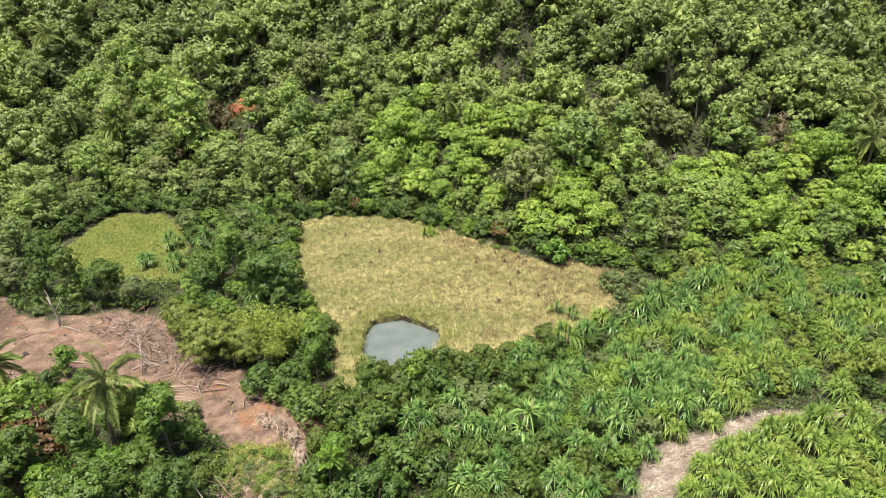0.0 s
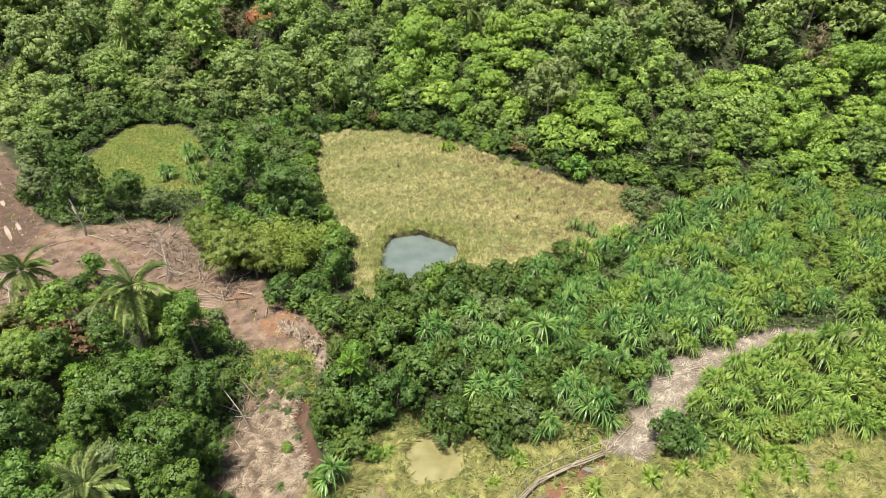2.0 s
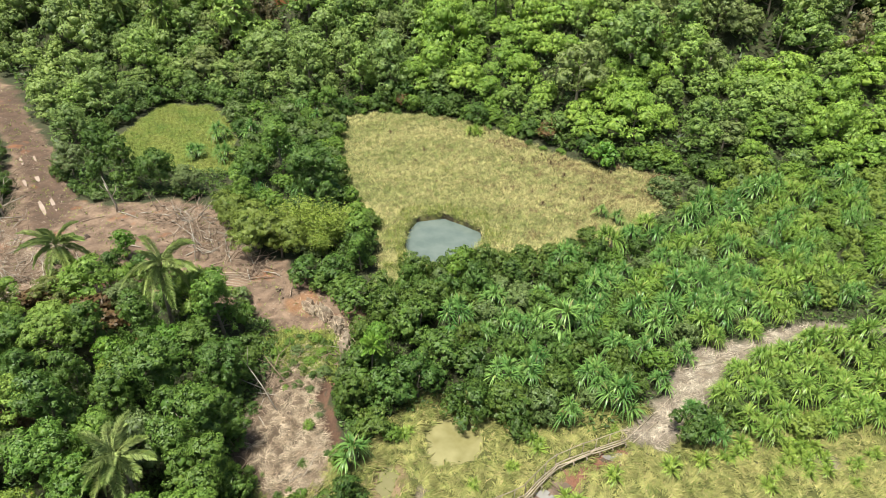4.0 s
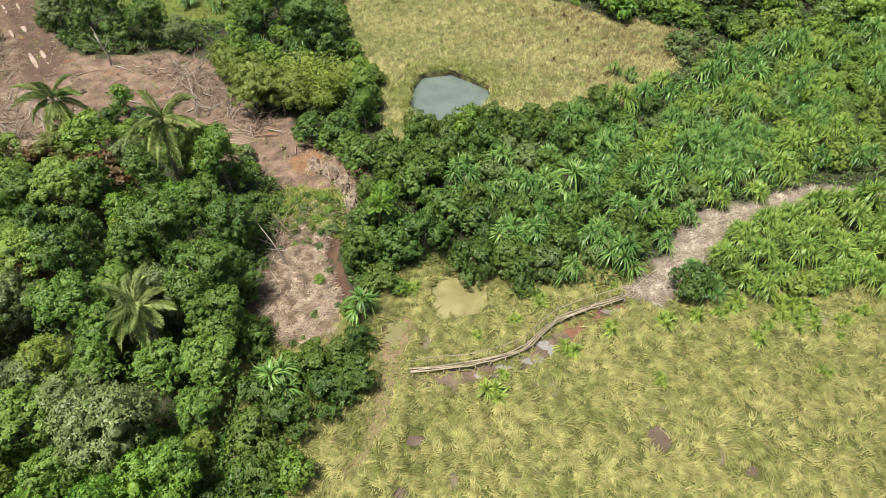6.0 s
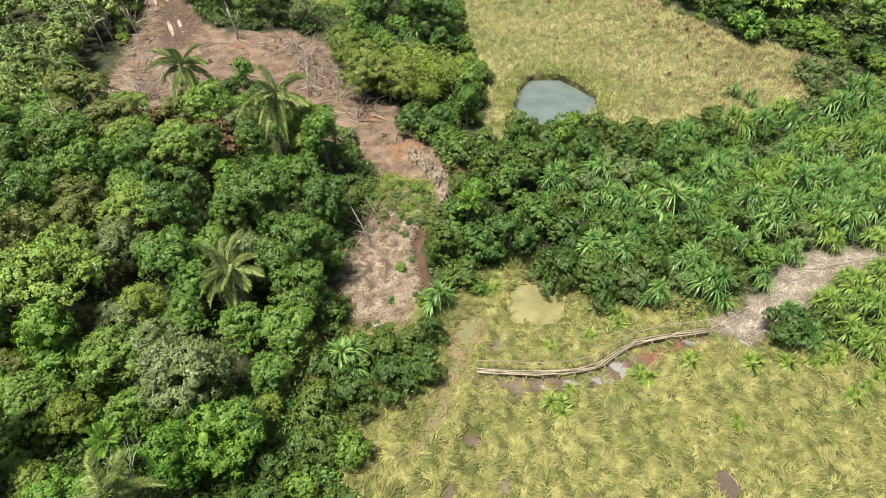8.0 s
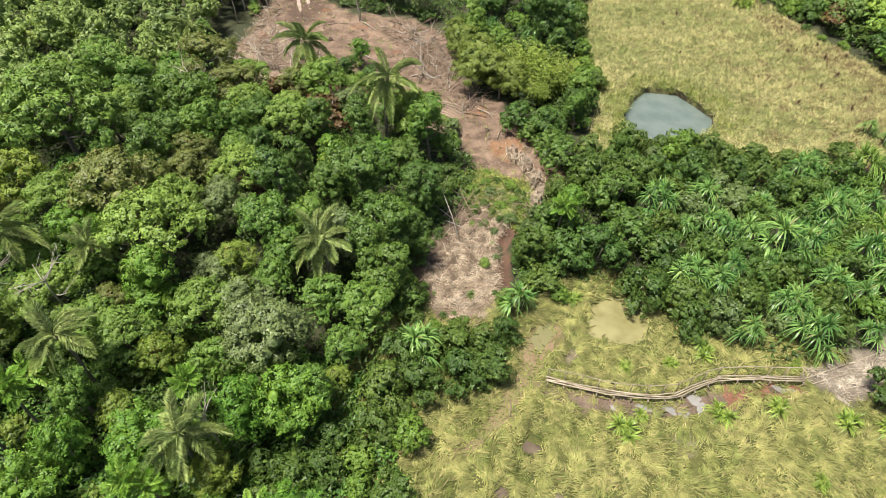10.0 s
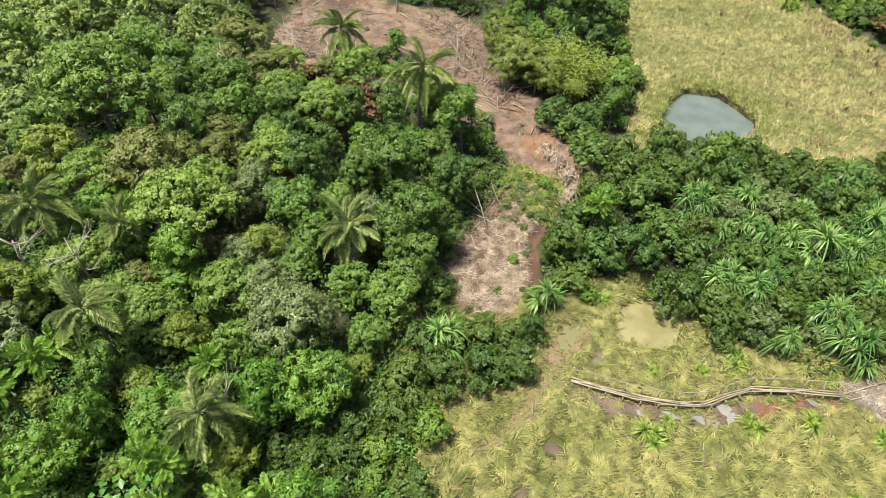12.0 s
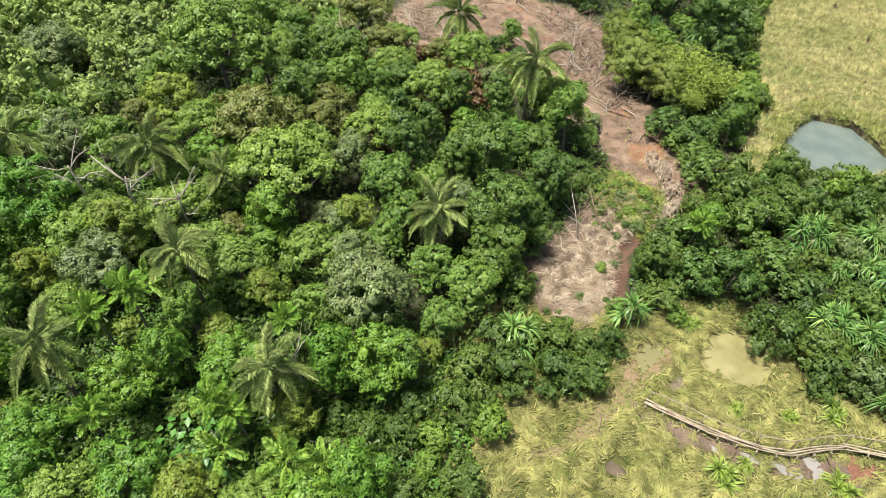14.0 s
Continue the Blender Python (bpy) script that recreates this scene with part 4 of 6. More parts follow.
hedge([(-23.5, 96), (-18, 98.6), (-9, 98.8), (-1.5, 96), (4, 91.8), (8, 87.8), (14, 83), (18, 81), (24, 80.5), (30, 77.5)], 1.9, ["bush_bright", "bush", "bush_dark", "bush_bright"], 2.6, 4.4, 61)
hedge([(-22.6, 95.2), (-18, 97.3), (-9.7, 97.5), (-1.8, 94.5), (2.8, 90.7), (7, 86.6), (13.2, 81.9), (17.6, 79.8), (23.4, 79.4), (28.8, 76.9)], 1.1, ["bush_dark", "bush", "bush_bright"], 1.0, 2.0, 68)
hedge([(-58, 72), (-52, 67.5), (-46, 66.5), (-40, 68.5), (-35, 66)], 2.0, ["bush_dark", "bush", "bush_pale"], 1.6, 2.4, 62)
hedge([(-57.6, 57.5), (-59.6, 62), (-61.6, 66), (-65.6, 71.4), (-70, 77)], 1.5, ["bush", "bush_dark", "bush_bright"], 1.8, 3.2, 69)
hedge([(30, 76), (38, 76.5), (46, 76), (56, 73.4), (68, 70)], 2.0, ["bush_bright", "bush", "yellow_bush"], 3.0, 4.4, 70)
hedge([(33, 73.5), (45, 73.8), (60, 70), (72, 67)], 2.4, ["bush_bright", "bush_pale", "yellow_bush"], 2.6, 4.0, 71)
hedge([(-20, 40), (-19.6, 35), (-19.4, 30), (-18.6, 26.5), (-16.5, 23.6)], 1.8, ["bush", "bush_dark"], 1.8, 3.0, 63)
hedge([(-57.5, 80), (-57.5, 92), (-55, 99.5), (-45, 100), (-39, 93), (-34, 80)], 2.2, ["bush_dark", "bush"], 2.8, 4.2, 64)
hedge([(-10.9, 42), (-10.9, 38), (-10.4, 34.5), (-9.2, 32), (-8.2, 31)], 1.3, ["bush", "bush_dark", "bush_pale"], 1.4, 2.6, 65)
hedge([(-17.8, 26.4), (-15.6, 24.0), (-12.6, 23.6), (-10.2, 25.8)], 1.2, ["bush", "bush_bright"], 0.9, 1.8, 67)
hedge([(-12.4, 57), (-14.6, 62), (-17.8, 67.5), (-19.8, 74), (-22, 84), (-23.6, 94)], 1.9, ["bush_bright", "bush", "bush_pale"], 2.4, 3.8, 66)
for x, y, wide in ((-36.2, 49.8, 2.2), (-27.5, 44.6, 2.6), (-31.0, 47.0, 2.0), (-9.6, 28.4, 2.0), (-6.2, 31.2, 1.8)):
    plant("bush_bright", x, y, wide)
for kind, rows in POSES.items():
    for ob, poses in zip(KINDS[kind], rows):
        spread(ob, poses)
for ob, poses in zip(PANDAN, PAN_POSES):
    spread(ob, poses)

# ---- the wooded hill ----
HILL = [broadleaf("hill_tree", "rounded green rainforest tree on the hillside", "tree", "trees of the hillside", 51, "bush", 7.5, 6.4, LEAF_HILL, 0.32, 0.6, 0.46, 0.2),
        broadleaf("hill_tree", "tall creeper-hung rainforest tree on the hillside", "tree", "trees of the hillside", 52, "tall", 10, 6.5, LEAF_HILL, 0.32, 0.6, 0.46, 0.2, hang=0.8, squash=1.15),
        broadleaf("hill_tree", "dull olive-green rainforest tree on the hillside", "tree", "trees of the hillside", 53, "bush", 7.5, 7.4, LEAF_DULL, 0.32, 0.6, 0.46, 0.2, squash=0.7),
        broadleaf("hill_tree", "bright vine-covered low tree at the foot of the hill", "tree", "vine-covered trees", 54, "bush", 6, 7, LEAF_VINE, 0.31, 0.6, 0.46, 0.15, hang=0.7),
        broadleaf("hill_tree", "dark dense rainforest tree at the foot of the hill", "tree", "trees of the hillside", 55, "bush", 8, 7, LEAF_SHADE, 0.31, 0.6, 0.46, 0.2, hang=0.6)]
TAKEN += [(-37.8, 120.2, 3.4), (-38.6, 125.0, 3.4)]
SLOPE = [(-150, 80), (-95, 102), (-86, 105), (-58, 75), (-57.5, 99), (-52, 99.5), (-22, 97.5), (-5, 98.3), (5, 90.6), (14, 82), (25, 79.6), (31, 76), (45, 76), (80, 66), (150, 48), (190, 130), (130, 185), (-130, 185), (-170, 150)]
hill_poses, woods = [[] for _ in HILL], []
for kind, x, y, r in scatter(SLOPE, 4.0, {0: 5, 1: 2, 2: 2, 3: 1.5, 4: 3}, 46, avoid=((MUD, 2.5), (GREEN, 1.5))):
    d = y - np.interp(x, [p[0] for p in FOOT], [p[1] for p in FOOT])
    stand = waves(x, y, 42, 50) + 0.5 * waves(x, y, 17, 51)
    if stand < -0.35 and r.uniform() < 0.75:
        kind = 4 if r.uniform() < 0.6 else 2
    vines = abs(x - 4 - 0.25 * d) < 20 and 1 < d < 42
    if vines and r.uniform() < 0.72:
        kind = 3
    elif kind == 3:
        kind = 0
    if d < 5 and kind in (1, 2):
        kind = 4
    if x > 18 and d < 34 and kind == 4 and r.uniform() < 0.8:
        kind = 0
    if x > 34 and d < 26:
        kind = 3 if r.uniform() < 0.6 else 0
    if d > 66 or abs(x) > 0.76 * y + 12:
        continue
    s = (0.68 + 0.62 * r.uniform() ** 1.4 + (0.55 if r.uniform() < 0.09 and d > 9 else 0)) * (0.75 if d < 5 else 0.95 if x > 34 and d < 26 else 1.0)
    m = at(x, y, r.uniform(0, 360), s, s * r.uniform(0.85, 1.15), 0.3, r.uniform(-4, 4))
    if d < 30 and -70 < x < 66:
        hill_poses[kind].append(m)
    else:
        woods.append((kind, m, float(np.clip(0.45 + 0.3 * stand + 0.35 * r.normal() + (0.35 if vines else 0), 0, 1))))
for ob, poses in zip(HILL, hill_poses):
    spread(ob, poses)
for x, y, s, turn, c, kind in FAR_LEFT:
    woods.append((kind, at(x, y, turn, s), c))
V, T, C, M, N, n = [], [], [], [], [], 0
source = []
for seed, style, height, wide in ((61, "bush", 8, 7), (62, "tall", 10, 7), (63, "bush", 7.5, 8), (64, "bush", 6, 7), (65, "bush", 8, 7)):
    r = np.random.RandomState(seed)
    lobes = lobes_for(style, r, height, wide)
    crown = inner_mass(crown_of(r, lobes, 0.47, 0.6, 0.4, 1.0, fine=False, tufts=14), r, lobes, 1.0, 0, 0.5)
    wood = limbs_of(r, lobes[:3], height, 0.2)
    source.append([(*crown.arrays(), np.concatenate(crown.soft), 0), (*wood.arrays(), np.concatenate(wood.soft), 1)])
for kind, m, c in woods:
    a = np.array(m)
    for v, t, soft, which in source[kind]:
        V.append(v @ a[:3, :3].T + a[:3, 3])
        N.append(unit(soft @ a[:3, :3].T))
        T.append(t + n)
        C.append(np.full(len(v), c))
        M.append(np.full(len(t), which))
        n += len(v)
far = tri_mesh("far_woods", np.concatenate(V), np.concatenate(T), np.concatenate(C), np.concatenate(M), np.concatenate(N))
far.materials.append(LEAF_WOODS)
far.materials.append(BARK)
tagged(new("far_woods", far), "dense green rainforest covering the upper hillside", "forest", kind="stuff")

LEAF_WITHERED = leafy("leaf_withered", (0.085, 0.075, 0.035), (0.15, 0.125, 0.06))
ob = broadleaf("withered_tree", "hillside tree hung with brown withered creepers", "tree", "withered trees", 56, "tall", 8, 5.5, LEAF_WITHERED, 0.36, 0.5, 0.4, 0.18, squash=1.2, hang=1.0)
spread(ob, [at(x, y, 50 * k, v, None, 0.3) for k, (x, y, v) in enumerate(((-45.4, 117.0, 0.9), (-43.0, 119.5, 1.0), (-47.5, 114.5, 0.8), (-63.0, 118.5, 0.9), (-40.0, 118.5, 0.7), (54.3, 96.5, 1.1), (26.0, 101.0, 0.9)))])

# ---- coconut palms, tree ferns, bamboo ----


def lump(seed, size, rough=0.25, detail=3, crumbly=0.0):
    """A clod: a ball pushed in and out, flattened below."""
    bm = bmesh.new()
    bmesh.ops.create_icosphere(bm, subdivisions=detail, radius=1.0)
    for v in bm.verts:
        n = noise.fractal(v.co * 1.3 + Vector((seed * 7.1, seed * 3.3, 0)), 1.0, 2.0, 4)
        n += crumbly * noise.fractal(v.co * 5.0 + Vector((seed, 0, 0)), 1.0, 2.0, 3)
        v.co *= 1 + rough * 1.6 * n
        v.co.x, v.co.y, v.co.z = v.co.x * size[0], v.co.y * size[1], max(v.co.z, -0.35) * size[2]
    me = bpy.data.meshes.new("lump")
    bm.to_mesh(me)
    bm.free()
    return me


def frond_mesh(name, seed, length, droop, pairs, leaflet, leaf_wide, hang=0.45):
    """One feather leaf along +x: an arching midrib with leaflets hanging to both sides."""
    r = np.random.RandomState(seed)
    s = Shape()
    u = np.linspace(0, 1, 6)
    rib = np.stack([length * (u - 0.12 * droop * u**2), 0.05 * np.sin(u * 3), length * (0.12 * u - droop * 0.5 * u**2.2)], 1)
    tube(s, rib, 0.03 * length / 2.5 * (1.1 - u), 3)
    k = np.linspace(0.14, 0.99, pairs)
    c = np.stack([np.interp(k, u, rib[:, i]) for i in range(3)], 1)
    size = leaflet * np.minimum(1.0, 0.35 + 2.2 * (1 - k)) * np.minimum(1, 0.5 + 2.5 * k)
    for side in (-1, 1):
        fwd = 0.55 + 0.5 * k
        way = unit(np.stack([fwd, side * np.ones_like(k), -hang - 0.3 * droop * k + r.normal(size=pairs) * 0.14], 1))
        nrm = np.stack([0 * k - 0.1, side * 0.45 + 0 * k, 0.9 + 0 * k], 1) + r.normal(size=(pairs, 3)) * 0.25
        leaves(s, c + way * size[:, None] * 0.5, nrm, way, size, leaf_wide)
    return s.mesh(name)


def feather_palm(name, label, category, group, seed, height, count, fronds, material, girth, lean):
    r = np.random.RandomState(seed)
    ob = thing(name, label, category, group)
    st = Shape()
    z = np.linspace(-0.4, height, 7)
    x = lean * (np.maximum(z, 0) / height) ** 1.6
    tube(st, np.stack([x, 0.15 * np.sin(z), z], 1), girth * np.linspace(1.35, 0.8, 7), 7)
    part("trunk", st, BARK, ob)
    for k in range(count):
        e = 80 - 96 * ((k + 0.5) / count) ** 0.8 + r.uniform(-11, 11)
        f = part("frond", fronds[k % len(fronds)], material, ob)
        f.matrix_basis = Matrix.Translation((lean, 0.15 * math.sin(height), height - 0.02)) @ pose(0, 0, 0, 0, 0, k * 137.5 + r.uniform(-24, 24)) @ pose(0, 0, 0, r.uniform(-14, 14), -e, 0) @ Matrix.Scale(r.uniform(0.85, 1.1), 4)
    return ob


COCO = [frond_mesh("frond", 71, 3.0, 1.0, 56, 0.86, 0.065, 0.65), frond_mesh("frond", 72, 2.8, 1.5, 56, 0.82, 0.065, 0.8), frond_mesh("frond", 70, 3.1, 1.9, 56, 0.82, 0.065, 0.95)]
PALMS = [feather_palm("coconut_palm", "young coconut palm with arching feathery fronds", "palm", "coconut palms", 73, 6.0, 17, COCO, LEAF_PALM, 0.14, 0.5),
         feather_palm("coconut_palm", "coconut palm rising out of the forest canopy", "palm", "coconut palms", 74, 6.6, 15, COCO, LEAF_PALM, 0.14, -0.7)]
rows = [(-40.0, 12.1, 1.05), (-47.2, 6.4, 1.0), (-35.0, 14.4, 0.78), (-30.2, 8.5, 1.0), (-21.6, 23.0, 1.0), (-27.4, 40.6, 1.25), (-39.2, 45.6, 1.15), (-29.9, -0.8, 1.0), (-20.8, 7.2, 1.0), (-53.0, 44.0, 0.9), (65.4, 90.1, 1.3), (-81.4, 136.1, 1.4), (-68.4, 116.5, 1.2), (-59.9, 112.6, 1.2), (1.4, 117.5, 1.2), (69.5, 96.8, 1.3)]
palm_poses = [[], []]
for k, (x, y, s) in enumerate(rows):
    palm_poses[k % 2].append(at(x, y, 47 * k, s * 0.8, s * 0.98))
for ob, poses in zip(PALMS, palm_poses):
    spread(ob, poses)
FERN = [frond_mesh("frond", 75, 1.3, 0.7, 20, 0.36, 0.1), frond_mesh("frond", 76, 1.2, 0.5, 20, 0.34, 0.1)]
fern_tree = feather_palm("tree_fern", "tree fern with a rosette of bright green fronds", "tree fern", "tree ferns", 77, 4.0, 24, FERN, LEAF_FERN, 0.07, 0.2)
spread(fern_tree, [at(x, y, 71 * i, s * 1.05, s * 1.3) for i, (x, y, s) in enumerate(((-31.0, 2.5, 1.0), (-30.5, 4.6, 1.1), (-25.6, -0.9, 0.95), (-21.3, 4.1, 1.0), (-20.4, 4.6, 0.95), (-23.2, 10.3, 0.85), (-8.4, 36.5, 0.9)))])
BRAKE = [frond_mesh("frond", 78, 2.0, 0.5, 18, 0.5, 0.15), frond_mesh("frond", 79, 1.8, 0.7, 18, 0.46, 0.15)]
fern = feather_palm("giant_fern", "giant fern with wide drooping green fronds", "fern", "giant ferns", 80, 2.4, 9, BRAKE, LEAF_FERN, 0.08, 0.1)
spread(fern, [at(x, y, 63 * i, s) for i, (x, y, s) in enumerate(((-17.3, 5.0, 1.1), (-20.4, 3.0, 1.0), (-32.8, 6.4, 0.9), (-15.8, 6.6, 0.9)))])


def big_leaved_herb(seed):
    """Broad heart-shaped leaves held out on long stalks."""
    r = np.random.RandomState(seed)
    ob = thing("big_leaved_herb", "tall herb with broad dark green drooping leaves", "herb", "big-leaved herbs")
    for k in range(13):
        a, e = k * 2.4, r.uniform(0.5, 1.3)
        d = np.array([math.cos(a) * math.cos(e), math.sin(a) * math.cos(e), math.sin(e)])
        tip = d * r.uniform(1.5, 2.4)
        s = Shape()
        tube(s, [(0, 0, -0.1), d * 0.9, tip], [0.03, 0.025, 0.015], 4)
        n = unit(np.array([[d[0] * 0.4, d[1] * 0.4, 1.0]]))
        way = np.array([[d[0], d[1], -0.5]])
        leaves(s, tip[None] + unit(way) * 0.2, n, way, 0.75 * r.uniform(0.8, 1.2), 0.5)
        part("leaf", s, LEAF_HERB, ob)
    return ob


spread(big_leaved_herb(83), [at(x, y, 61 * k, v) for k, (x, y, v) in enumerate(((-22.3, 3.2, 1.1), (-23.3, 2.6, 1.0), (-21.5, 2.4, 1.0), (-24.2, 3.4, 0.9)))])


def bamboo_clump(seed, culms, height):
    r = np.random.RandomState(seed)
    ob = thing("bamboo_clump", "feathery yellow-green bamboo clump beside the clearing", "bamboo", "bamboo clumps")
    s = Shape()
    for k in range(culms):
        a, q = r.uniform(0, 6.28), r.uniform(1.2, 2.3)
        u = np.linspace(0, 1, 6)
        h = height * r.uniform(0.8, 1.1)
        d = np.array([math.cos(a), math.sin(a)])
        line = np.stack([d[0] * (0.3 + q * u**2), d[1] * (0.3 + q * u**2), -0.2 + h * (u - 0.22 * u**3)], 1)
        st = Shape()
        tube(st, line, 0.035 * (1.15 - u), 4)
        part("culm", st, BAMBOO_POLE, ob)
        n = 130
        w = r.uniform(0.3, 1.0, n)
        c = np.stack([np.interp(w, u, line[:, i]) for i in range(3)], 1) + r.normal(size=(n, 3)) * 0.36
        leaves(s, c, r.normal(size=(n, 3)) * 0.5 + [0, 0, 0.8], r.normal(size=(n, 3)) * [1, 1, 0.4] - [0, 0, 0.6], 0.42 * r.uniform(0.7, 1.2, n), 0.10)
    part("foliage", s, LEAF_BAMBOO, ob)
    return ob


spread(bamboo_clump(81, 15, 5.2), [at(-18.0, 57.6, 0, 1.15), at(-16.0, 57.4, 120, 1.05), at(-20.4, 58.8, 200, 1.05), at(-17.0, 55.4, 300, 0.9)])

# single bushes that stand out at the foot of the hill
for label, seed, x, y, wide, mat in (("reddish-brown leaved tree at the edge of the field", 91, 9.8, 87.4, 4.2, LEAF_RED), ("glossy bright green bush at the edge of the field", 92, 16.4, 79.6, 4.8, LEAF_BRIGHT),
                                     ("brownish-red leaved bush at the far field edge", 93, -13.4, 98.4, 3.2, LEAF_RED)):
    ob = broadleaf("field_edge_bush", label, "bush", "", seed, "bush", wide * 0.95, wide, mat, 0.5, girth=0.1, stem="stem")
    ob.matrix_basis = at(x, y)
ob = broadleaf("russet_tree", "low tree with dry russet leaves among green trees", "tree", "russet trees", 94, "bush", 3.6, 3.6, LEAF_RED, 0.4, cover=0.9, girth=0.08)
spread(ob, [at(-33.6, 40.2, 0, 1.3), at(-35.6, 41.6, 50, 1.0), at(-28.2, 38.0, 80, 0.9), at(-33.2, 27.5, 40, 0.8), at(-41.0, 42.0, 120, 1.1)])

sedge = thing("sedge_clump", "dry brown sedge clump in the straw-coloured field", "sedge", "sedge clumps")
s, r = Shape(), np.random.RandomState(95)
rosette(s, r, (0, 0, 0.05), 46, 0.62, 0.06, 0.5)
part("dry_leaves", s, DRY_SEDGE, sedge)
spread(sedge, [at(x, y, 40 * k, 0.7 + 0.12 * (k % 5), None, 0.0) for k, (x, y) in enumerate(((-5.9, 73.2), (-9.4, 79.1), (8.5, 82.2), (11.2, 76.1), (9.7, 72.8), (6.6, 71.2), (12.7, 79.6), (5.5, 79.4), (-14.3, 88.8), (-8.5, 82.8), (15.4, 76.1), (4.1, 85.0), (7.8, 68.3), (13.0, 69.8), (9.6, 79.6), (14.2, 72.6), (17.6, 77.4), (11.8, 81.0)))])
cut = thing("earth_slip", "bare red earth slip among hillside trees", "earth slip")
part("earth", lump(8, (3.2, 1.2, 2.6), 0.3), RED_SOIL, cut)
cut.matrix_basis = at(-38.6, 125.0, 10, 0.9, 1.1, 0.3)

# ---- bamboo boardwalk over the wet ground ----
bw = np.array(BOARDWALK)
bw_len = np.concatenate([[0], np.cumsum(np.hypot(*np.diff(bw, axis=0).T))])


def along(s, off=0.0, z=0.0):
    p = np.array([np.interp(s, bw_len, bw[:, i]) for i in (0, 1)])
    d = unit(np.array([np.interp(s + 0.4, bw_len, bw[:, i]) - np.interp(s - 0.4, bw_len, bw[:, i]) for i in (0, 1)]))
    return np.array([p[0] - d[1] * off, p[1] + d[0] * off, z])


board = thing("boardwalk", "narrow bamboo boardwalk with one handrail over wet mud", "boardwalk")
r = np.random.RandomState(101)
total, DECK = bw_len[-1], 0.42
for a, b in zip(bw_len[:-1], bw_len[1:]):
    for k, off in enumerate((-0.14, 0.0, 0.14)):
        s = Shape()
        u = np.linspace(a - 0.12, b + 0.12, 4)
        tube(s, [along(min(max(v, 0), total), off + r.normal() * 0.025, DECK + 0.025 * k % 2 + r.normal() * 0.015) for v in u], 0.058 * r.uniform(0.85, 1.1), 6)
        part("deck_pole", s, BAMBOO_POLE, board)
for v in np.arange(0.15, total, 1.15):
    s = Shape()
    tube(s, [along(v, -0.36, DECK - 0.1), along(v, 0.42, DECK - 0.1)], 0.045, 5)
    part("cross_bearer", s, BAMBOO_POLE, board)
    for off in (-0.26, 0.36):
        s = Shape()
        tube(s, [along(v, off, -0.35), along(v, off + r.normal() * 0.03, DECK + (0.05 if off < 0 else r.uniform(0.82, 0.98)))], [0.045, 0.035], 5)
        part("post", s, BAMBOO_POLE, board)
for lo, hi in ((0.0, 7.2), (6.8, 13.2), (12.6, total + 1.0)):
    s = Shape()
    tube(s, [along(min(v, total), 0.36 + r.normal() * 0.02, DECK + 0.86 + r.normal() * 0.03) + ([v - total, 0.4 * (v - total), 0] if v > total else 0) for v in np.linspace(lo, hi, 7)], 0.036, 5)
    part("handrail", s, BAMBOO_POLE, board)


def pole(name, label, a, b, rad, material, category="log", group="", bow=0.1):
    a, b = np.array(a, float), np.array(b, float)
    a[2] += gz(a[0], a[1])
    b[2] += gz(b[0], b[1])
    s = Shape()
    tube(s, [a, a * 0.5 + b * 0.5 + [0, 0, bow], b], [rad, rad * 0.85, rad * 0.55], 6)
    return solid(name, s, material, label, category, group)


# loose poles carried on from the boardwalk over the straw
for a, b in (((12.0, 32.3, 0.15), (14.6, 35.0, 0.12)), ((14.2, 34.6, 0.1), (18.0, 38.6, 0.14)), ((12.4, 32.0, 0.1), (14.9, 34.4, 0.1)), ((18.2, 40.2, 0.1), (21.4, 41.3, 0.12)), ((22.0, 41.8, 0.1), (27.0, 44.6, 0.1))):
    pole("bamboo_pole", "pale bamboo pole lying on the straw path", a, b, 0.05, BAMBOO_POLE, "pole", "loose poles", 0.02)

# ---- cleared ground: felled brush, logs, stumps, an eroded bank ----


def brush_pile(seed, wide, count):
    r = np.random.RandomState(seed)
    ob = thing("brush_pile", "heap of dry felled branches on bare brown soil", "brush pile", "brush piles")
    for name, part_count, thick in (("branch", 9, 0.05),):
        for k in range(part_count):
            s = Shape()
            c, a, e = r.normal(size=2) * wide * 0.28, r.uniform(0, 6.28), r.uniform(-0.05, 0.75)
            way = np.array([math.cos(a) * math.cos(e), math.sin(a) * math.cos(e), math.sin(e)])
            p = np.array([*c, 0.1])
            L = r.uniform(0.9, 1.9) * wide * 0.5
            pts = [p, p + way * L * 0.5 + r.normal(size=3) * 0.12, p + way * L + r.normal(size=3) * 0.2 - [0, 0, 0.1]]
            tube(s, pts, [thick, thick * 0.7, thick * 0.3], 4)
            for j in range(4):
                q = pts[1] + (pts[2] - pts[1]) * r.uniform(0, 1)
                tube(s, [q, q + (way + r.normal(size=3) * 0.6) * r.uniform(0.4, 0.9)], [0.022, 0.008], 3)
            part(name, s, DEAD_WOOD if k % 3 else PALE_WOOD, ob)
    tw = Shape()
    n = count
    c = np.concatenate([r.normal(size=(n, 2)) * wide * 0.30, r.uniform(0.02, 0.35, (n, 1))], 1)
    blades(tw, c, r.normal(size=(n, 3)) * [1, 1, 0.35], r.uniform(0.4, 1.1, n), 0.035, 0.1, 2)
    tagged(part("twig_litter", tw, DEAD_WOOD, ob), kind="stuff")
    return ob


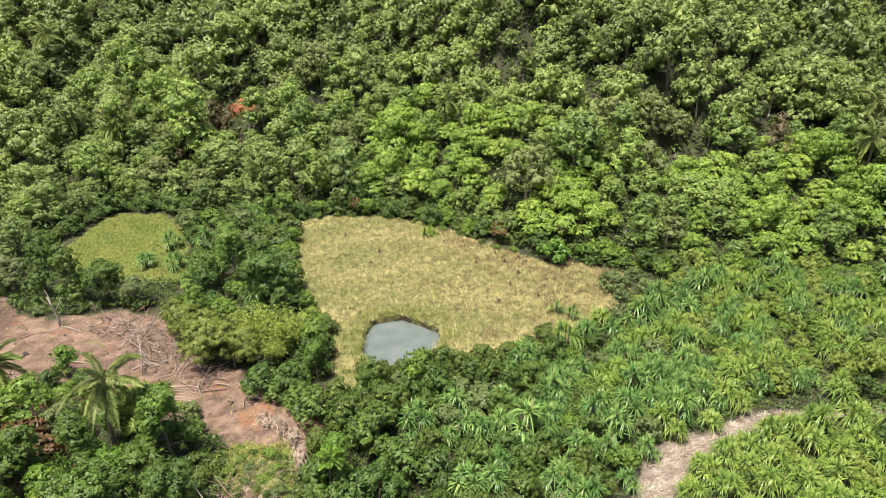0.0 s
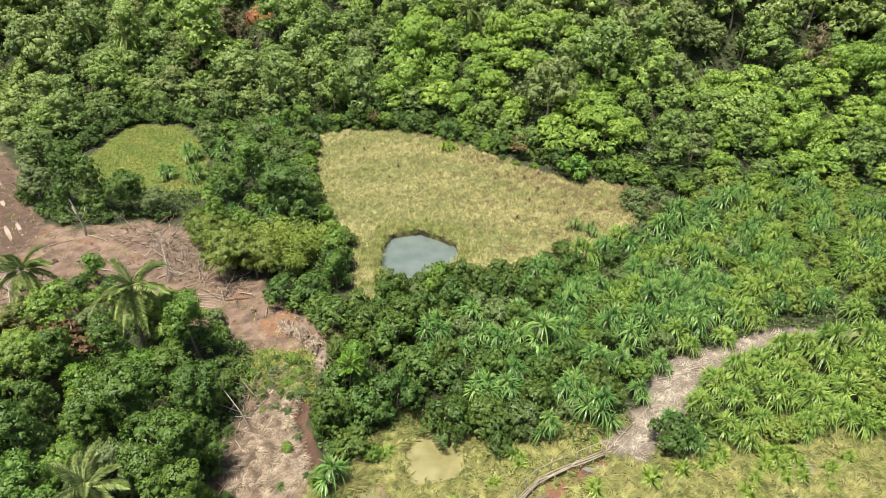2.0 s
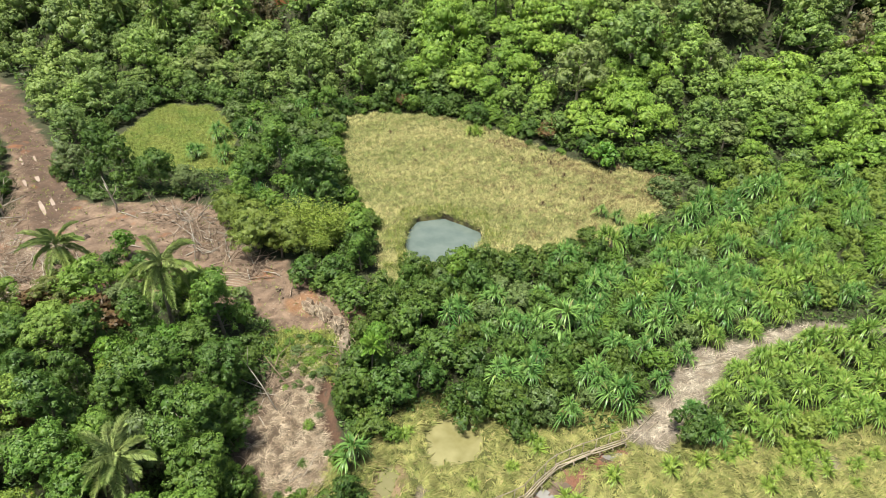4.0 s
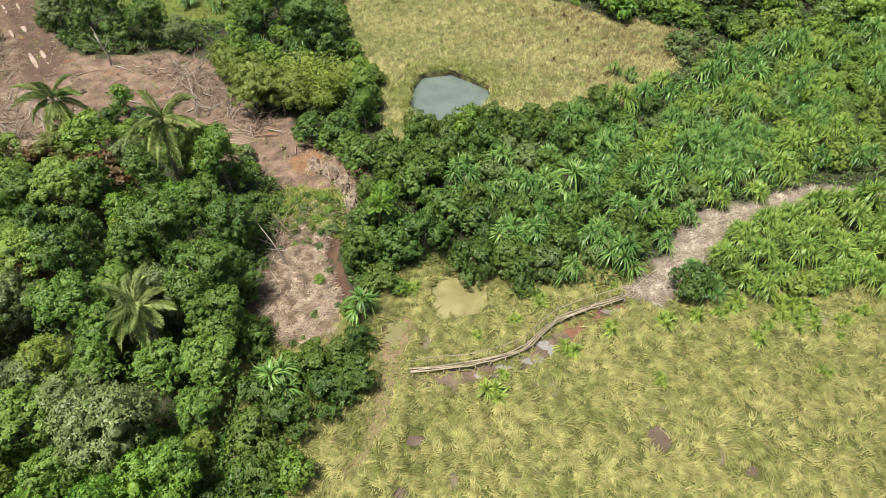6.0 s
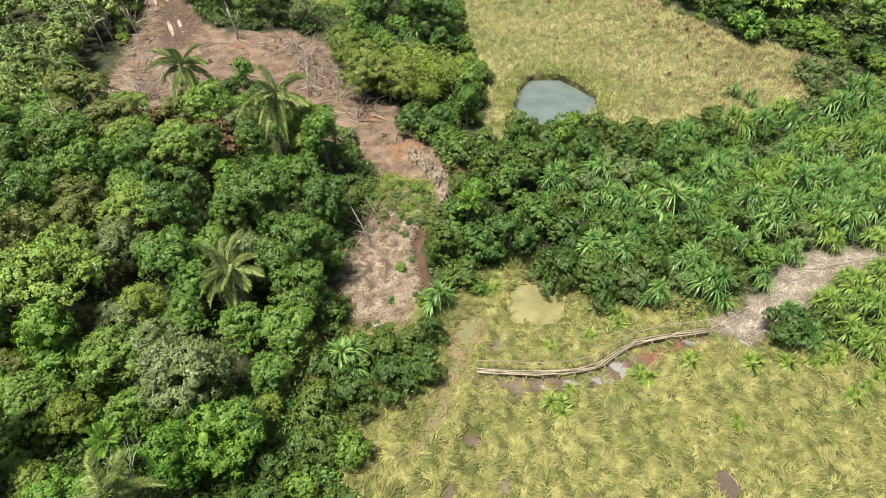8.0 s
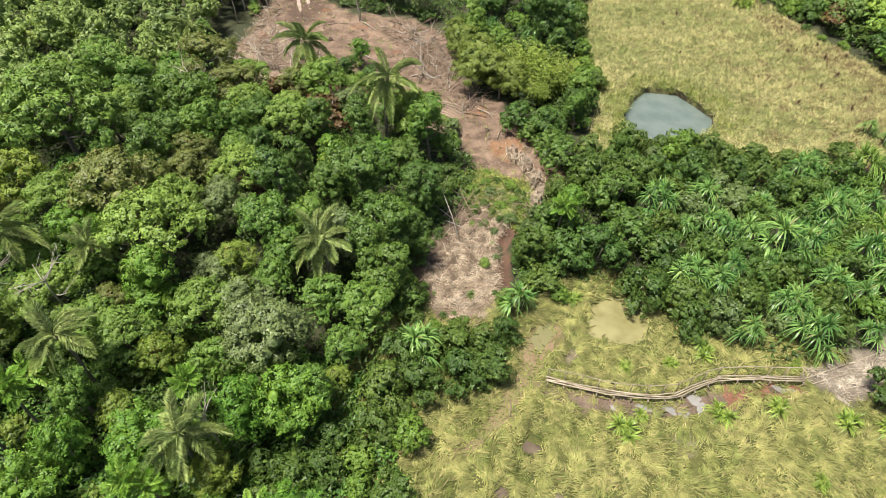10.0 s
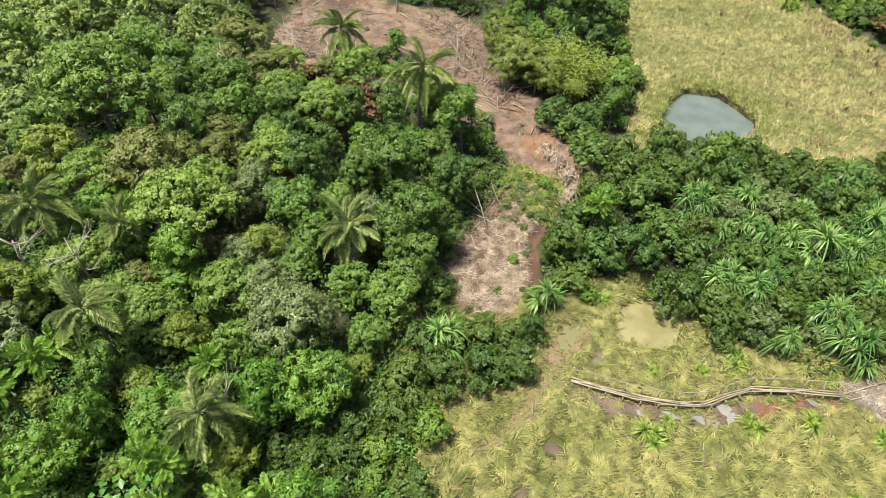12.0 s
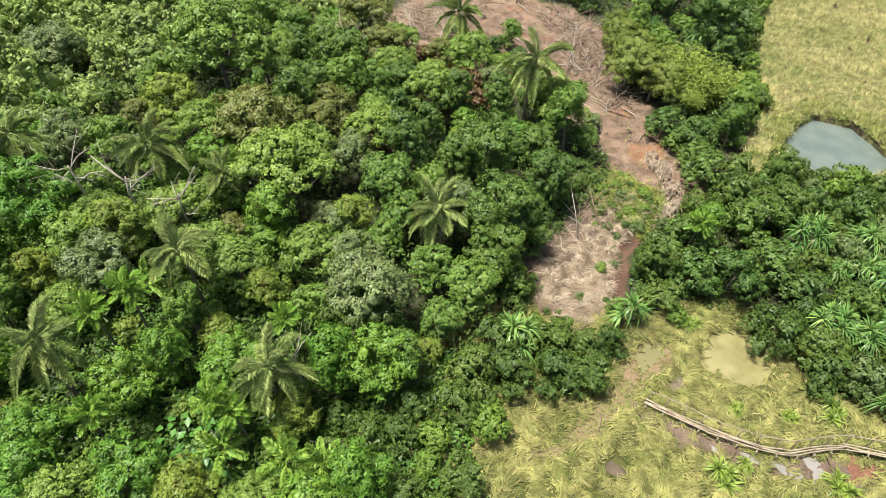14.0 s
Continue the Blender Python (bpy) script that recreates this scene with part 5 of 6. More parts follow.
piles = [brush_pile(111, 3.2, 160), brush_pile(112, 2.4, 120), brush_pile(113, 4.0, 200)]
pile_rows = [(-33.7, 60.6), (-31.2, 58.4), (-29.6, 56.2), (-35.8, 62.0), (-38.5, 62.6), (-33.0, 57.8), (-27.0, 53.8), (-24.0, 52.4), (-58.5, 62.5), (-61.0, 66.0), (-55.5, 58.0),
             (-17.6, 25.6), (-18.2, 29.0), (-17.2, 33.0), (-11.8, 26.0), (-64.5, 70.0), (-52.5, 53.0), (-49.0, 49.5), (-30.4, 57.4), (-34.6, 61.4), (-32.2, 59.6), (-28.2, 55.0), (-37.2, 62.4), (-16.6, 36.2), (-12.2, 40.2), (-42.6, 49.4), (-46.0, 50.6), (-47.5, 47.6), (-44.5, 47.4), (-41.0, 47.4), (-38.5, 48.6), (-43.6, 51.4), (-50.4, 52.0)]
pile_poses = [[], [], []]
for k, (x, y) in enumerate(pile_rows):
    pile_poses[k % 3].append(at(x, y, 53 * k, 0.7 if y < 35 else 1.25, None, 0.05))
for ob, poses in zip(piles, pile_poses):
    spread(ob, poses)
r = np.random.RandomState(121)
for x, y, turn, L, rad in ((-43.0, 62.2, -25, 4.0, 0.07), (-46.5, 61.0, 30, 3.0, 0.06), (-59.0, 63.5, 70, 5.0, 0.09), (-60.5, 64.6, 120, 3.6, 0.07), (-27.6, 51.2, 60, 1.6, 0.11), (-27.2, 53.9, -60, 2.2, 0.08),
                           (-22.5, 50.6, 10, 2.4, 0.06), (-31.5, 54.6, 40, 1.8, 0.07), (-18.9, 48.6, 100, 1.5, 0.06), (-39.0, 55.4, -10, 2.6, 0.07), (-57.6, 60.2, 15, 4.4, 0.08), (-16.4, 27.6, 70, 2.0, 0.06),
                           (-14.0, 31.0, 110, 1.8, 0.05), (-5.9, 20.6, 110, 1.3, 0.04), (-24.6, 48.4, 20, 1.4, 0.06)):
    dx, dy = math.cos(radians(turn)) * L / 2, math.sin(radians(turn)) * L / 2
    pole("fallen_log", "pale fallen branch lying on bare soil", (x - dx, y - dy, 0.1), (x + dx, y + dy, 0.12), rad, PALE_WOOD if rad > 0.06 else DEAD_WOOD, "log", "fallen branches")


def stump(seed):
    ob = thing("tree_stump", "dark uprooted tree stump on cleared soil", "stump", "tree stumps")
    part("root_ball", lump(seed, (0.45, 0.42, 0.38), 0.4, 2), STUMP, ob)
    r = np.random.RandomState(seed)
    for k in range(7):
        s = Shape()
        a = r.uniform(0, 6.28)
        tube(s, [(0, 0, 0.1), (0.5 * math.cos(a), 0.5 * math.sin(a), r.uniform(0, 0.4)), (0.85 * math.cos(a + 0.3), 0.85 * math.sin(a + 0.3), r.uniform(-0.05, 0.5))], [0.09, 0.05, 0.015], 4)
        part("root", s, DEAD_WOOD, ob)
    return ob


spread(stump(3), [at(x, y, 67 * k, s, None, -0.05) for k, (x, y, s) in enumerate(((-27.7, 51.0, 1.0), (-34.3, 54.4, 0.8), (-33.4, 49.8, 0.7), (-20.2, 48.6, 0.55), (-15.7, 46.0, 1.2), (-39.6, 52.4, 0.7), (-45.0, 56.8, 0.8), (-24.4, 47.4, 0.5), (-60.3, 81.0, 0.9)))])
bank = thing("earth_bank", "eroded pale earth bank with hanging roots above a gully", "bank")
r = np.random.RandomState(7)
BANK = np.array([(-17.4, 46.7), (-16.6, 46.1), (-15.2, 45.3), (-13.8, 44.2), (-12.6, 43.2), (-11.8, 42.0), (-11.8, 40.6)])
bank_at = np.cumsum([0, *np.hypot(*np.diff(BANK, axis=0).T)])
s = Shape()
for k, v in enumerate(np.linspace(1.0, bank_at[-1], 11)):
    x, y = (np.interp(v, bank_at, BANK[:, i]) + r.normal() * 0.12 for i in (0, 1))
    size = (r.uniform(0.5, 0.8), r.uniform(0.32, 0.5), r.uniform(0.8, 1.4))
    clod = part("earth", lump(20 + k, size, 0.4, 3, 0.35), PALE_SOIL if k % 4 else SOIL, bank)
    clod.matrix_basis = pose(x, y, gz(x, y) - 0.05, r.uniform(-12, 12), r.uniform(-12, 12), -40 + r.uniform(-35, 25))
    n = 46
    c = np.stack([x + r.normal(size=n) * 0.4, y + r.normal(size=n) * 0.3, gz(x, y) + size[2] * r.uniform(0.4, 0.95, n)], 1)
    blades(s, c, r.normal(size=(n, 3)) * [1, 1, 0.3] + [0.3, -0.5, 0.1], r.uniform(0.35, 0.9, n), 0.035, 0.7, 2, r.uniform(0.2, 1, n))
tagged(part("root_fringe", s.mesh("root_fringe", True), DEAD_STRAW, bank), kind="stuff")

ob = thing("dead_tree", "bare white dead tree trunk at the forest edge", "tree")
s = Shape()
tube(s, [(0, 0, -0.3), (0.1, 0, 1.2), (-0.15, 0.1, 2.6), (-0.4, 0.1, 4.2)], [0.17, 0.13, 0.10, 0.05], 7)
part("trunk", s, PALE_WOOD, ob)
for a, z in ((0.6, 2.2), (3.5, 2.9), (2.1, 3.4)):
    s = Shape()
    tube(s, [(-0.1, 0.05, z), (0.6 * math.cos(a), 0.6 * math.sin(a), z + 0.6), (1.0 * math.cos(a), 1.0 * math.sin(a), z + 1.4)], [0.06, 0.04, 0.015], 5)
    part("branch", s, PALE_WOOD, ob)
ob.matrix_basis = at(-44.6, 62.9, 30, 1.0)
bare = copy_thing(ob, at(-57.5, 60.5, 140, 0.9))
tagged(bare, "bare bleached dead tree leaning over the cleared road")
copy_thing(bare, at(-59.6, 58.4, 20, 0.8))


def snag(seed):
    """A slender leafless tree, forking twice."""
    r = np.random.RandomState(seed)
    ob = thing("bare_tree", "slender bare pale tree standing among green trees", "tree", "bare trees")
    s = Shape()
    tube(s, [(0, 0, -0.3), (0.1, 0.05, 2.4), (-0.1, 0.1, 4.4), (0.1, 0, 5.6)], [0.1, 0.08, 0.06, 0.04], 6)
    part("trunk", s, PALE_WOOD, ob)
    for k in range(7):
        a, z = k * 2.4 + r.uniform(-0.4, 0.4), r.uniform(3.6, 5.5)
        d = np.array([math.cos(a), math.sin(a), r.uniform(0.3, 0.9)])
        mid, end = np.array([0, 0.05, z]) + d * 0.8, np.array([0, 0.05, z]) + d * 1.7 + r.normal(size=3) * 0.2
        s = Shape()
        tube(s, [(0, 0.05, z), mid, end], [0.045, 0.035, 0.015], 4)
        for j in range(3):
            tube(s, [mid + (end - mid) * r.uniform(0, 0.8), end + r.normal(size=3) * 0.5], [0.02, 0.008], 3)
        part("branch", s, PALE_WOOD, ob)
    return ob


spread(snag(141), [at(x, y, 75 * k, v) for k, (x, y, v) in enumerate(((-41.0, 7.2, 1.15), (-37.6, 9.2, 1.1), (-34.4, 11.0, 1.0), (-46.0, 35.8, 1.0), (-62.0, 56.0, 1.0), (-58.0, 55.0, 0.9), (-43.4, 34.6, 0.95), (-20.5, 9.0, 0.9)))])

# water standing in wheel ruts and hollows
rut_shapes = (((-60.9, 69.6), 0.2, 2.0), ((-54.4, 63.2), 0.26, 2.3), ((-60.4, 71.4), 0.28, 2.5), ((-53.6, 64.2), 0.22, 2.4), ((-64.4, 74.6), 0.2, 1.6), ((-63.6, 76.2), 0.16, 1.8))
for (x, y), wide, L in rut_shapes:
    d = unit(np.array([-0.66, 0.75]))
    ring = [(x + d[0] * L * math.cos(q) - d[1] * wide * math.sin(q), y + d[1] * L * math.cos(q) + d[0] * wide * math.sin(q)) for q in np.linspace(0, 6.28, 9)[:-1]]
    ob = sheet("rut_puddle", ring, 0.0, RUT_WATER, "pale muddy rainwater standing in a wheel rut", "puddle")
    ob.location.z = sum(gz(px, py) for px, py in ring) / len(ring) + 0.03
    tagged(ob, group="wheel rut puddles")
for x, y, a, b in ((-3.6, 18.8, 1.0, 0.7), (12.8, 20.0, 0.8, 1.25), (18.6, 18.3, 0.9, 0.5), (22.6, 23.4, 0.6, 0.35), (-4.1, 15.0, 1.0, 0.5), (-2.4, 22.7, 0.9, 0.35), (-11.0, 31.8, 0.4, 1.0), (-12.4, 35.4, 0.36, 1.1), (10.6, 30.5, 0.8, 0.35), (7.0, 27.7, 0.5, 0.5), (3.2, 25.0, 0.7, 0.3)):
    ring = [(x + a * math.cos(q) * (1 + 0.2 * math.sin(3 * q + x)), y + b * math.sin(q) * (1 + 0.2 * math.cos(2 * q + y))) for q in np.linspace(0, 6.28, 13)[:-1]]
    ob = sheet("meadow_puddle", ring, 0.0, PUDDLE_WATER, "dark shallow puddle in the wet meadow mud", "puddle")
    ob.location.z = gz(x, y) + (0.06 if y < 21 else 0.015)
    tagged(ob, group="meadow puddles")

# puddles whose pale colour stands for the shine of the sky
for x, y, a, b in ((5.2, 27.2, 0.55, 0.45), (10.9, 30.8, 0.8, 0.4), (6.0, 26.4, 0.4, 0.75), (2.6, 25.0, 0.9, 0.3), (3.9, 25.6, 0.5, 0.35), (4.9, 25.7, 0.35, 0.5), (0.6, 24.0, 0.5, 0.2)):
    ring = [(x + a * math.cos(q) * (1 + 0.3 * math.sin(3 * q + x)), y + b * math.sin(q) * (1 + 0.3 * math.cos(2 * q + y))) for q in np.linspace(0, 6.28, 13)[:-1]]
    ob = sheet("silt_puddle", ring, 0.0, GLINT_WATER, "puddle beside the bamboo boardwalk, sky glint in its pale colour", "puddle")
    ob.location.z = gz(x, y) + 0.03
    tagged(ob, group="silt puddles")
# curved ridges pushed up by wheels turning on the clearing
for k in range(6):
    s = Shape()
    c0, rad = np.array((-25.6, 44.0)), 5.2 + 0.42 * k
    ang = np.linspace(1.15 + 0.05 * (k % 3), 2.05 - 0.07 * (k % 2), 9)
    pts = [(c0[0] + rad * math.cos(q), c0[1] + rad * math.sin(q)) for q in ang]
    tube(s, [(x, y, gz(x, y) + 0.01) for x, y in pts], 0.09 * np.sin(np.linspace(0.25, 2.9, 9)), 5)
    solid("wheel_ridge", s, PALE_SOIL, "low curved soil ridge pushed up by heavy wheels", "soil ridge", "wheel ridges")

# ---- grass, straw and undergrowth ----


def strewn(outline, count, seed, avoid=(), margin=0.0):
    r = np.random.RandomState(seed)
    p = np.array(outline)
    c = r.uniform(p.min(0), p.max(0), (count, 2))
    ok = edge(c[:, 0], c[:, 1], outline) < -margin + 0.5 * waves(c[:, 0], c[:, 1], 2.5, seed)
    for poly, away in avoid:
        ok &= edge(c[:, 0], c[:, 1], poly) > away
    for x, y, q in PUDDLES:
        ok &= np.hypot(c[:, 0] - x, c[:, 1] - y) > q
    c = c[ok]
    return np.stack([c[:, 0], c[:, 1], ground_height(c[:, 0], c[:, 1])], 1), r


def tufts(p, r, per, close):
    """Several roots close about each point."""
    q = np.repeat(p, per, 0)
    q[:, :2] += r.normal(size=(len(q), 2)) * close
    return q


# lower meadow: soft tussocks combed over by wind and water
p, r = strewn(MEADOW, 30000, 131, ((POOL, -0.1), (CHANNEL, 0.0), (WET, -0.2), (PATH_EAST, 0.0), (STRIP, 0.0)))
bare = np.clip(0.2 - edge(p[:, 0], p[:, 1], BOARD_MUD) / 0.5, 0, 1) * (0.9 + 0.2 * waves(p[:, 0], p[:, 1], 2.0, 20))
pans = np.clip((waves(p[:, 0], p[:, 1], 8, 40) + 0.4 * waves(p[:, 0], p[:, 1], 2.2, 41) - 0.8) / 0.4, 0, 1) * 0.7
clump = waves(p[:, 0], p[:, 1], 2.2, 21)
p = p[(clump + r.uniform(-0.6, 0.6, len(p)) > -0.85) & (r.uniform(0, 1, len(p)) > bare) & (r.uniform(0, 1, len(p)) > pans)]
p = p[(p[:, 1] > 12) & (p[:, 0] < 0.8 * p[:, 1] + 16) & (p[:, 0] < 44)]
PER = 18
q = tufts(p, r, PER, 0.19)
flow = 2.2 * waves(q[:, 0], q[:, 1], 7, 22) + np.repeat(r.normal(size=len(p)) * 0.9, PER) + r.normal(size=len(q)) * 0.3
lift = r.uniform(0.12, 0.8, len(q))
way = np.stack([np.cos(flow) * np.cos(lift), np.sin(flow) * np.cos(lift), np.sin(lift)], 1)
tone = np.clip(0.4 + 0.28 * waves(q[:, 0], q[:, 1], 9, 24) + 0.3 * waves(q[:, 0], q[:, 1], 1.8, 25) + np.repeat(r.normal(size=len(p)) * 0.25, PER), 0, 1)
size = np.repeat(r.uniform(0.6, 1.3, len(p)), PER) * (0.85 + 0.4 * np.clip(waves(q[:, 0], q[:, 1], 2.2, 21), -0.6, 1))
s = Shape()
dome = q - np.repeat(p, PER, 0)


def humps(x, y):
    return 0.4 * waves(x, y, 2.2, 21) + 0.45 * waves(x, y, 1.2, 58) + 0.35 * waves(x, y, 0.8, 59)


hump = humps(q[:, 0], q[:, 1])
lean = np.stack([humps(q[:, 0] + 0.1, q[:, 1]) - hump, humps(q[:, 0], q[:, 1] + 0.1) - hump, 0 * hump], 1) / 0.1
q[:, 2] += 0.08 * np.clip(hump, -0.8, 1)
# shading of the humps put into blade colour: crests lighter, hollows darker
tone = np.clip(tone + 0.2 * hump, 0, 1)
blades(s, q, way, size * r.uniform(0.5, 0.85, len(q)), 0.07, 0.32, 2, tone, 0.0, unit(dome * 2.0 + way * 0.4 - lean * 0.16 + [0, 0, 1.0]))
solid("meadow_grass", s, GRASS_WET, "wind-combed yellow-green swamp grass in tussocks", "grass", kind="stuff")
# upper field: stiff dry grass round the pond
p, r = strewn(FIELD, 27000, 132, ((POND, 0.2),))
p = p[waves(p[:, 0], p[:, 1], 1.9, 53) + r.uniform(-0.7, 0.7, len(p)) > -0.55]
q = tufts(p, r, 8, 0.24)
a, e = r.uniform(0, 6.28, len(q)), r.uniform(0.25, 1.2, len(q))
way = np.stack([np.cos(a) * np.cos(e), np.sin(a) * np.cos(e), np.sin(e)], 1)
tone = np.clip(0.45 + 0.4 * waves(q[:, 0], q[:, 1], 13, 26) + 0.4 * waves(q[:, 0], q[:, 1], 3, 27) + 0.25 * waves(q[:, 0], q[:, 1], 1.4, 54) + 0.010 * (q[:, 0] + 5) + np.repeat(r.normal(size=len(p)) * 0.25, 8), 0, 1)
s = Shape()
dome = q - np.repeat(p, 8, 0)
blades(s, q, way, r.uniform(0.45, 1.0, len(q)), 0.1, 0.3, 1, tone, 0.0, unit(dome * 2.4 + way * 0.5 + [0, 0, 1.0]))
solid("field_grass", s, GRASS_DRY, "dry straw-coloured and olive field grass", "grass", kind="stuff")
# browned sedge in patches of the field
p, r = strewn(FIELD, 13000, 138, ((POND, 3.0),))
p = p[0.7 * waves(p[:, 0], p[:, 1], 9, 42) + 0.5 * waves(p[:, 0], p[:, 1], 2.5, 43) + 0.05 * (p[:, 0] - 12) + 0.02 * (p[:, 1] - 75) + r.uniform(-0.4, 0.4, len(p)) > 0.1]
q = tufts(p, r, 12, 0.22)
a, e = r.uniform(0, 6.28, len(q)), r.uniform(0.3, 1.3, len(q))
s = Shape()
blades(s, q, np.stack([np.cos(a) * np.cos(e), np.sin(a) * np.cos(e), np.sin(e)], 1), r.uniform(0.45, 0.9, len(q)), 0.06, 0.5, 2)
solid("brown_sedge", s, FIELD_SEDGE, "browned reddish sedge tufts scattered through the field", "grass", kind="stuff")
# greener, taller grass on the shore of the pond and by the pool
p, r = strewn(FIELD, 26000, 133, ((POND, 0.05),))
d = edge(p[:, 0], p[:, 1], POND)
p = p[d < 1.3 + 2.0 * np.clip(waves(p[:, 0], p[:, 1], 5, 28) + 0.3, 0, 1)]
q = tufts(p, r, 5, 0.2)
a, e = r.uniform(0, 6.28, len(q)), r.uniform(0.5, 1.4, len(q))
s = Shape()
blades(s, q, np.stack([np.cos(a) * np.cos(e), np.sin(a) * np.cos(e), np.sin(e)], 1), r.uniform(0.55, 1.0, len(q)), 0.11, 0.35, 1, r.uniform(0.2, 1, len(q)))
for outline, count in ((GREEN, 9000), (WEEDY, 3600), (WET, 250), (MUD, 2600)):
    p, r = strewn(outline, count, 134)
    q = tufts(p, r, 4, 0.25)
    a, e = r.uniform(0, 6.28, len(q)), r.uniform(0.4, 1.4, len(q))
    blades(s, q, np.stack([np.cos(a) * np.cos(e), np.sin(a) * np.cos(e), np.sin(e)], 1), r.uniform(0.25, 0.55, len(q)), 0.09, 0.4, 2, np.clip(0.5 + 0.5 * waves(q[:, 0], q[:, 1], 8, 29), 0, 1))
solid("green_grass", s, GRASS_GREEN, "fresh green grass on the pond shore and side meadow", "grass", kind="stuff")
# cut straw on the path and the clearing, browner dead grass on the strip
for name, material, label, beds in (("cut_straw", STRAW, "pale dry cut straw strewn over bare ground", ((PATH_EAST, 60000), (MUD, 12000), (SLASH, 9000))),
                                    ("dead_grass", DEAD_STRAW, "flattened brown dead grass on the cleared strip", ((STRIP, 32000),))):
    s = Shape()
    for outline, count in beds:
        p, r = strewn(outline, count, 135)
        inward = np.clip(-edge(p[:, 0], p[:, 1], outline) / 1.3, 0, 1)
        rough = 0.5 * waves(p[:, 0], p[:, 1], 3, 30) + r.uniform(-0.6, 0.6, len(p))
        if outline is PATH_EAST:
            rough += 1.1 * inward - 0.6 + 0.3 * waves(p[:, 0], p[:, 1], 1.5, 45)
        elif outline in (MUD, SLASH):
            rough -= 0.3 if outline is MUD else -0.1
        else:
            rough += 0.8 * inward - 0.8 + 0.9 * waves(p[:, 0], p[:, 1], 1.6, 39) + 0.25 * (p[:, 0] + 15)
        p = p[rough > 0]
        a = 1.6 * waves(p[:, 0], p[:, 1], 2.5, 31) + r.normal(size=len(p)) * 0.7
        p[:, 2] += r.uniform(0.02, 0.14, len(p))
        tone = np.clip(0.45 + 0.6 * waves(p[:, 0], p[:, 1], 2.2, 44) + r.normal(size=len(p)) * 0.25, 0, 1)
        blades(s, p, np.stack([np.cos(a), np.sin(a), r.uniform(-0.05, 0.45, len(p))], 1), r.uniform(0.3, 0.9, len(p)) * (0.75 if name == "dead_grass" else 1.0), 0.024, 0.2, 2, tone)
    solid(name, s, material, label, "straw", kind="stuff")
s = Shape()
p, r = strewn(MUD, 34000, 137)
p = p[waves(p[:, 0], p[:, 1], 6, 33) + 0.6 * waves(p[:, 0], p[:, 1], 2.3, 34) + r.uniform(-0.5, 0.5, len(p)) > 0.0]
p = p[(p[:, 0] > -68) & (edge(p[:, 0], p[:, 1], [(-66, 76), (-56, 70), (-51, 60), (-54, 57), (-62, 68)]) > 0)]
p[:, 2] += 0.05
blades(s, p, r.normal(size=p.shape) * [1, 1, 0.28] + [0, 0, 0.1], r.uniform(0.25, 0.8, len(p)), 0.04, 0.15, 2, r.uniform(0, 0.6, len(p)))
solid("twig_litter", s, DEAD_WOOD, "grey-brown twigs and roots littering the cleared soil", "twigs", kind="stuff")
# clods of earth turned up over the clearing
s = Shape()
p, r = strewn(MUD, 5200, 140)
p = p[(p[:, 0] > -66) & (waves(p[:, 0], p[:, 1], 5, 55) + r.uniform(-0.6, 0.6, len(p)) > 0.0)]
for x, y, z in p:
    size = 0.05 + 0.2 * r.uniform() ** 3
    s.add(BALL_V[0] * (1 + 0.25 * r.normal(size=(len(BALL_V[0]), 1))) * [size, size * r.uniform(0.6, 1), size * 0.6] + [x, y, z + size * 0.2], BALL_T[0], r.uniform())
solid("soil_clods", s, SOIL, "loose brown clods of turned-up earth", "soil", kind="stuff")
FOOT_BAND = [(-59, 76), (-57, 99), (-23, 95), (-4, 97), (5, 90), (14, 81.5), (27, 76), (32, 73), (60, 71), (62, 84), (30, 90), (8, 106), (-60, 112), (-70, 90)]
EAST_FLOOR = [(-10, 30.5), (-4, 34.4), (2, 33.4), (8, 32.7), (12, 33.6), (16.4, 32.8), (24, 33), (46, 38), (80, 42), (84, 68), (45, 76.5), (30, 75), (14, 59), (6, 54.5), (-8, 52)]
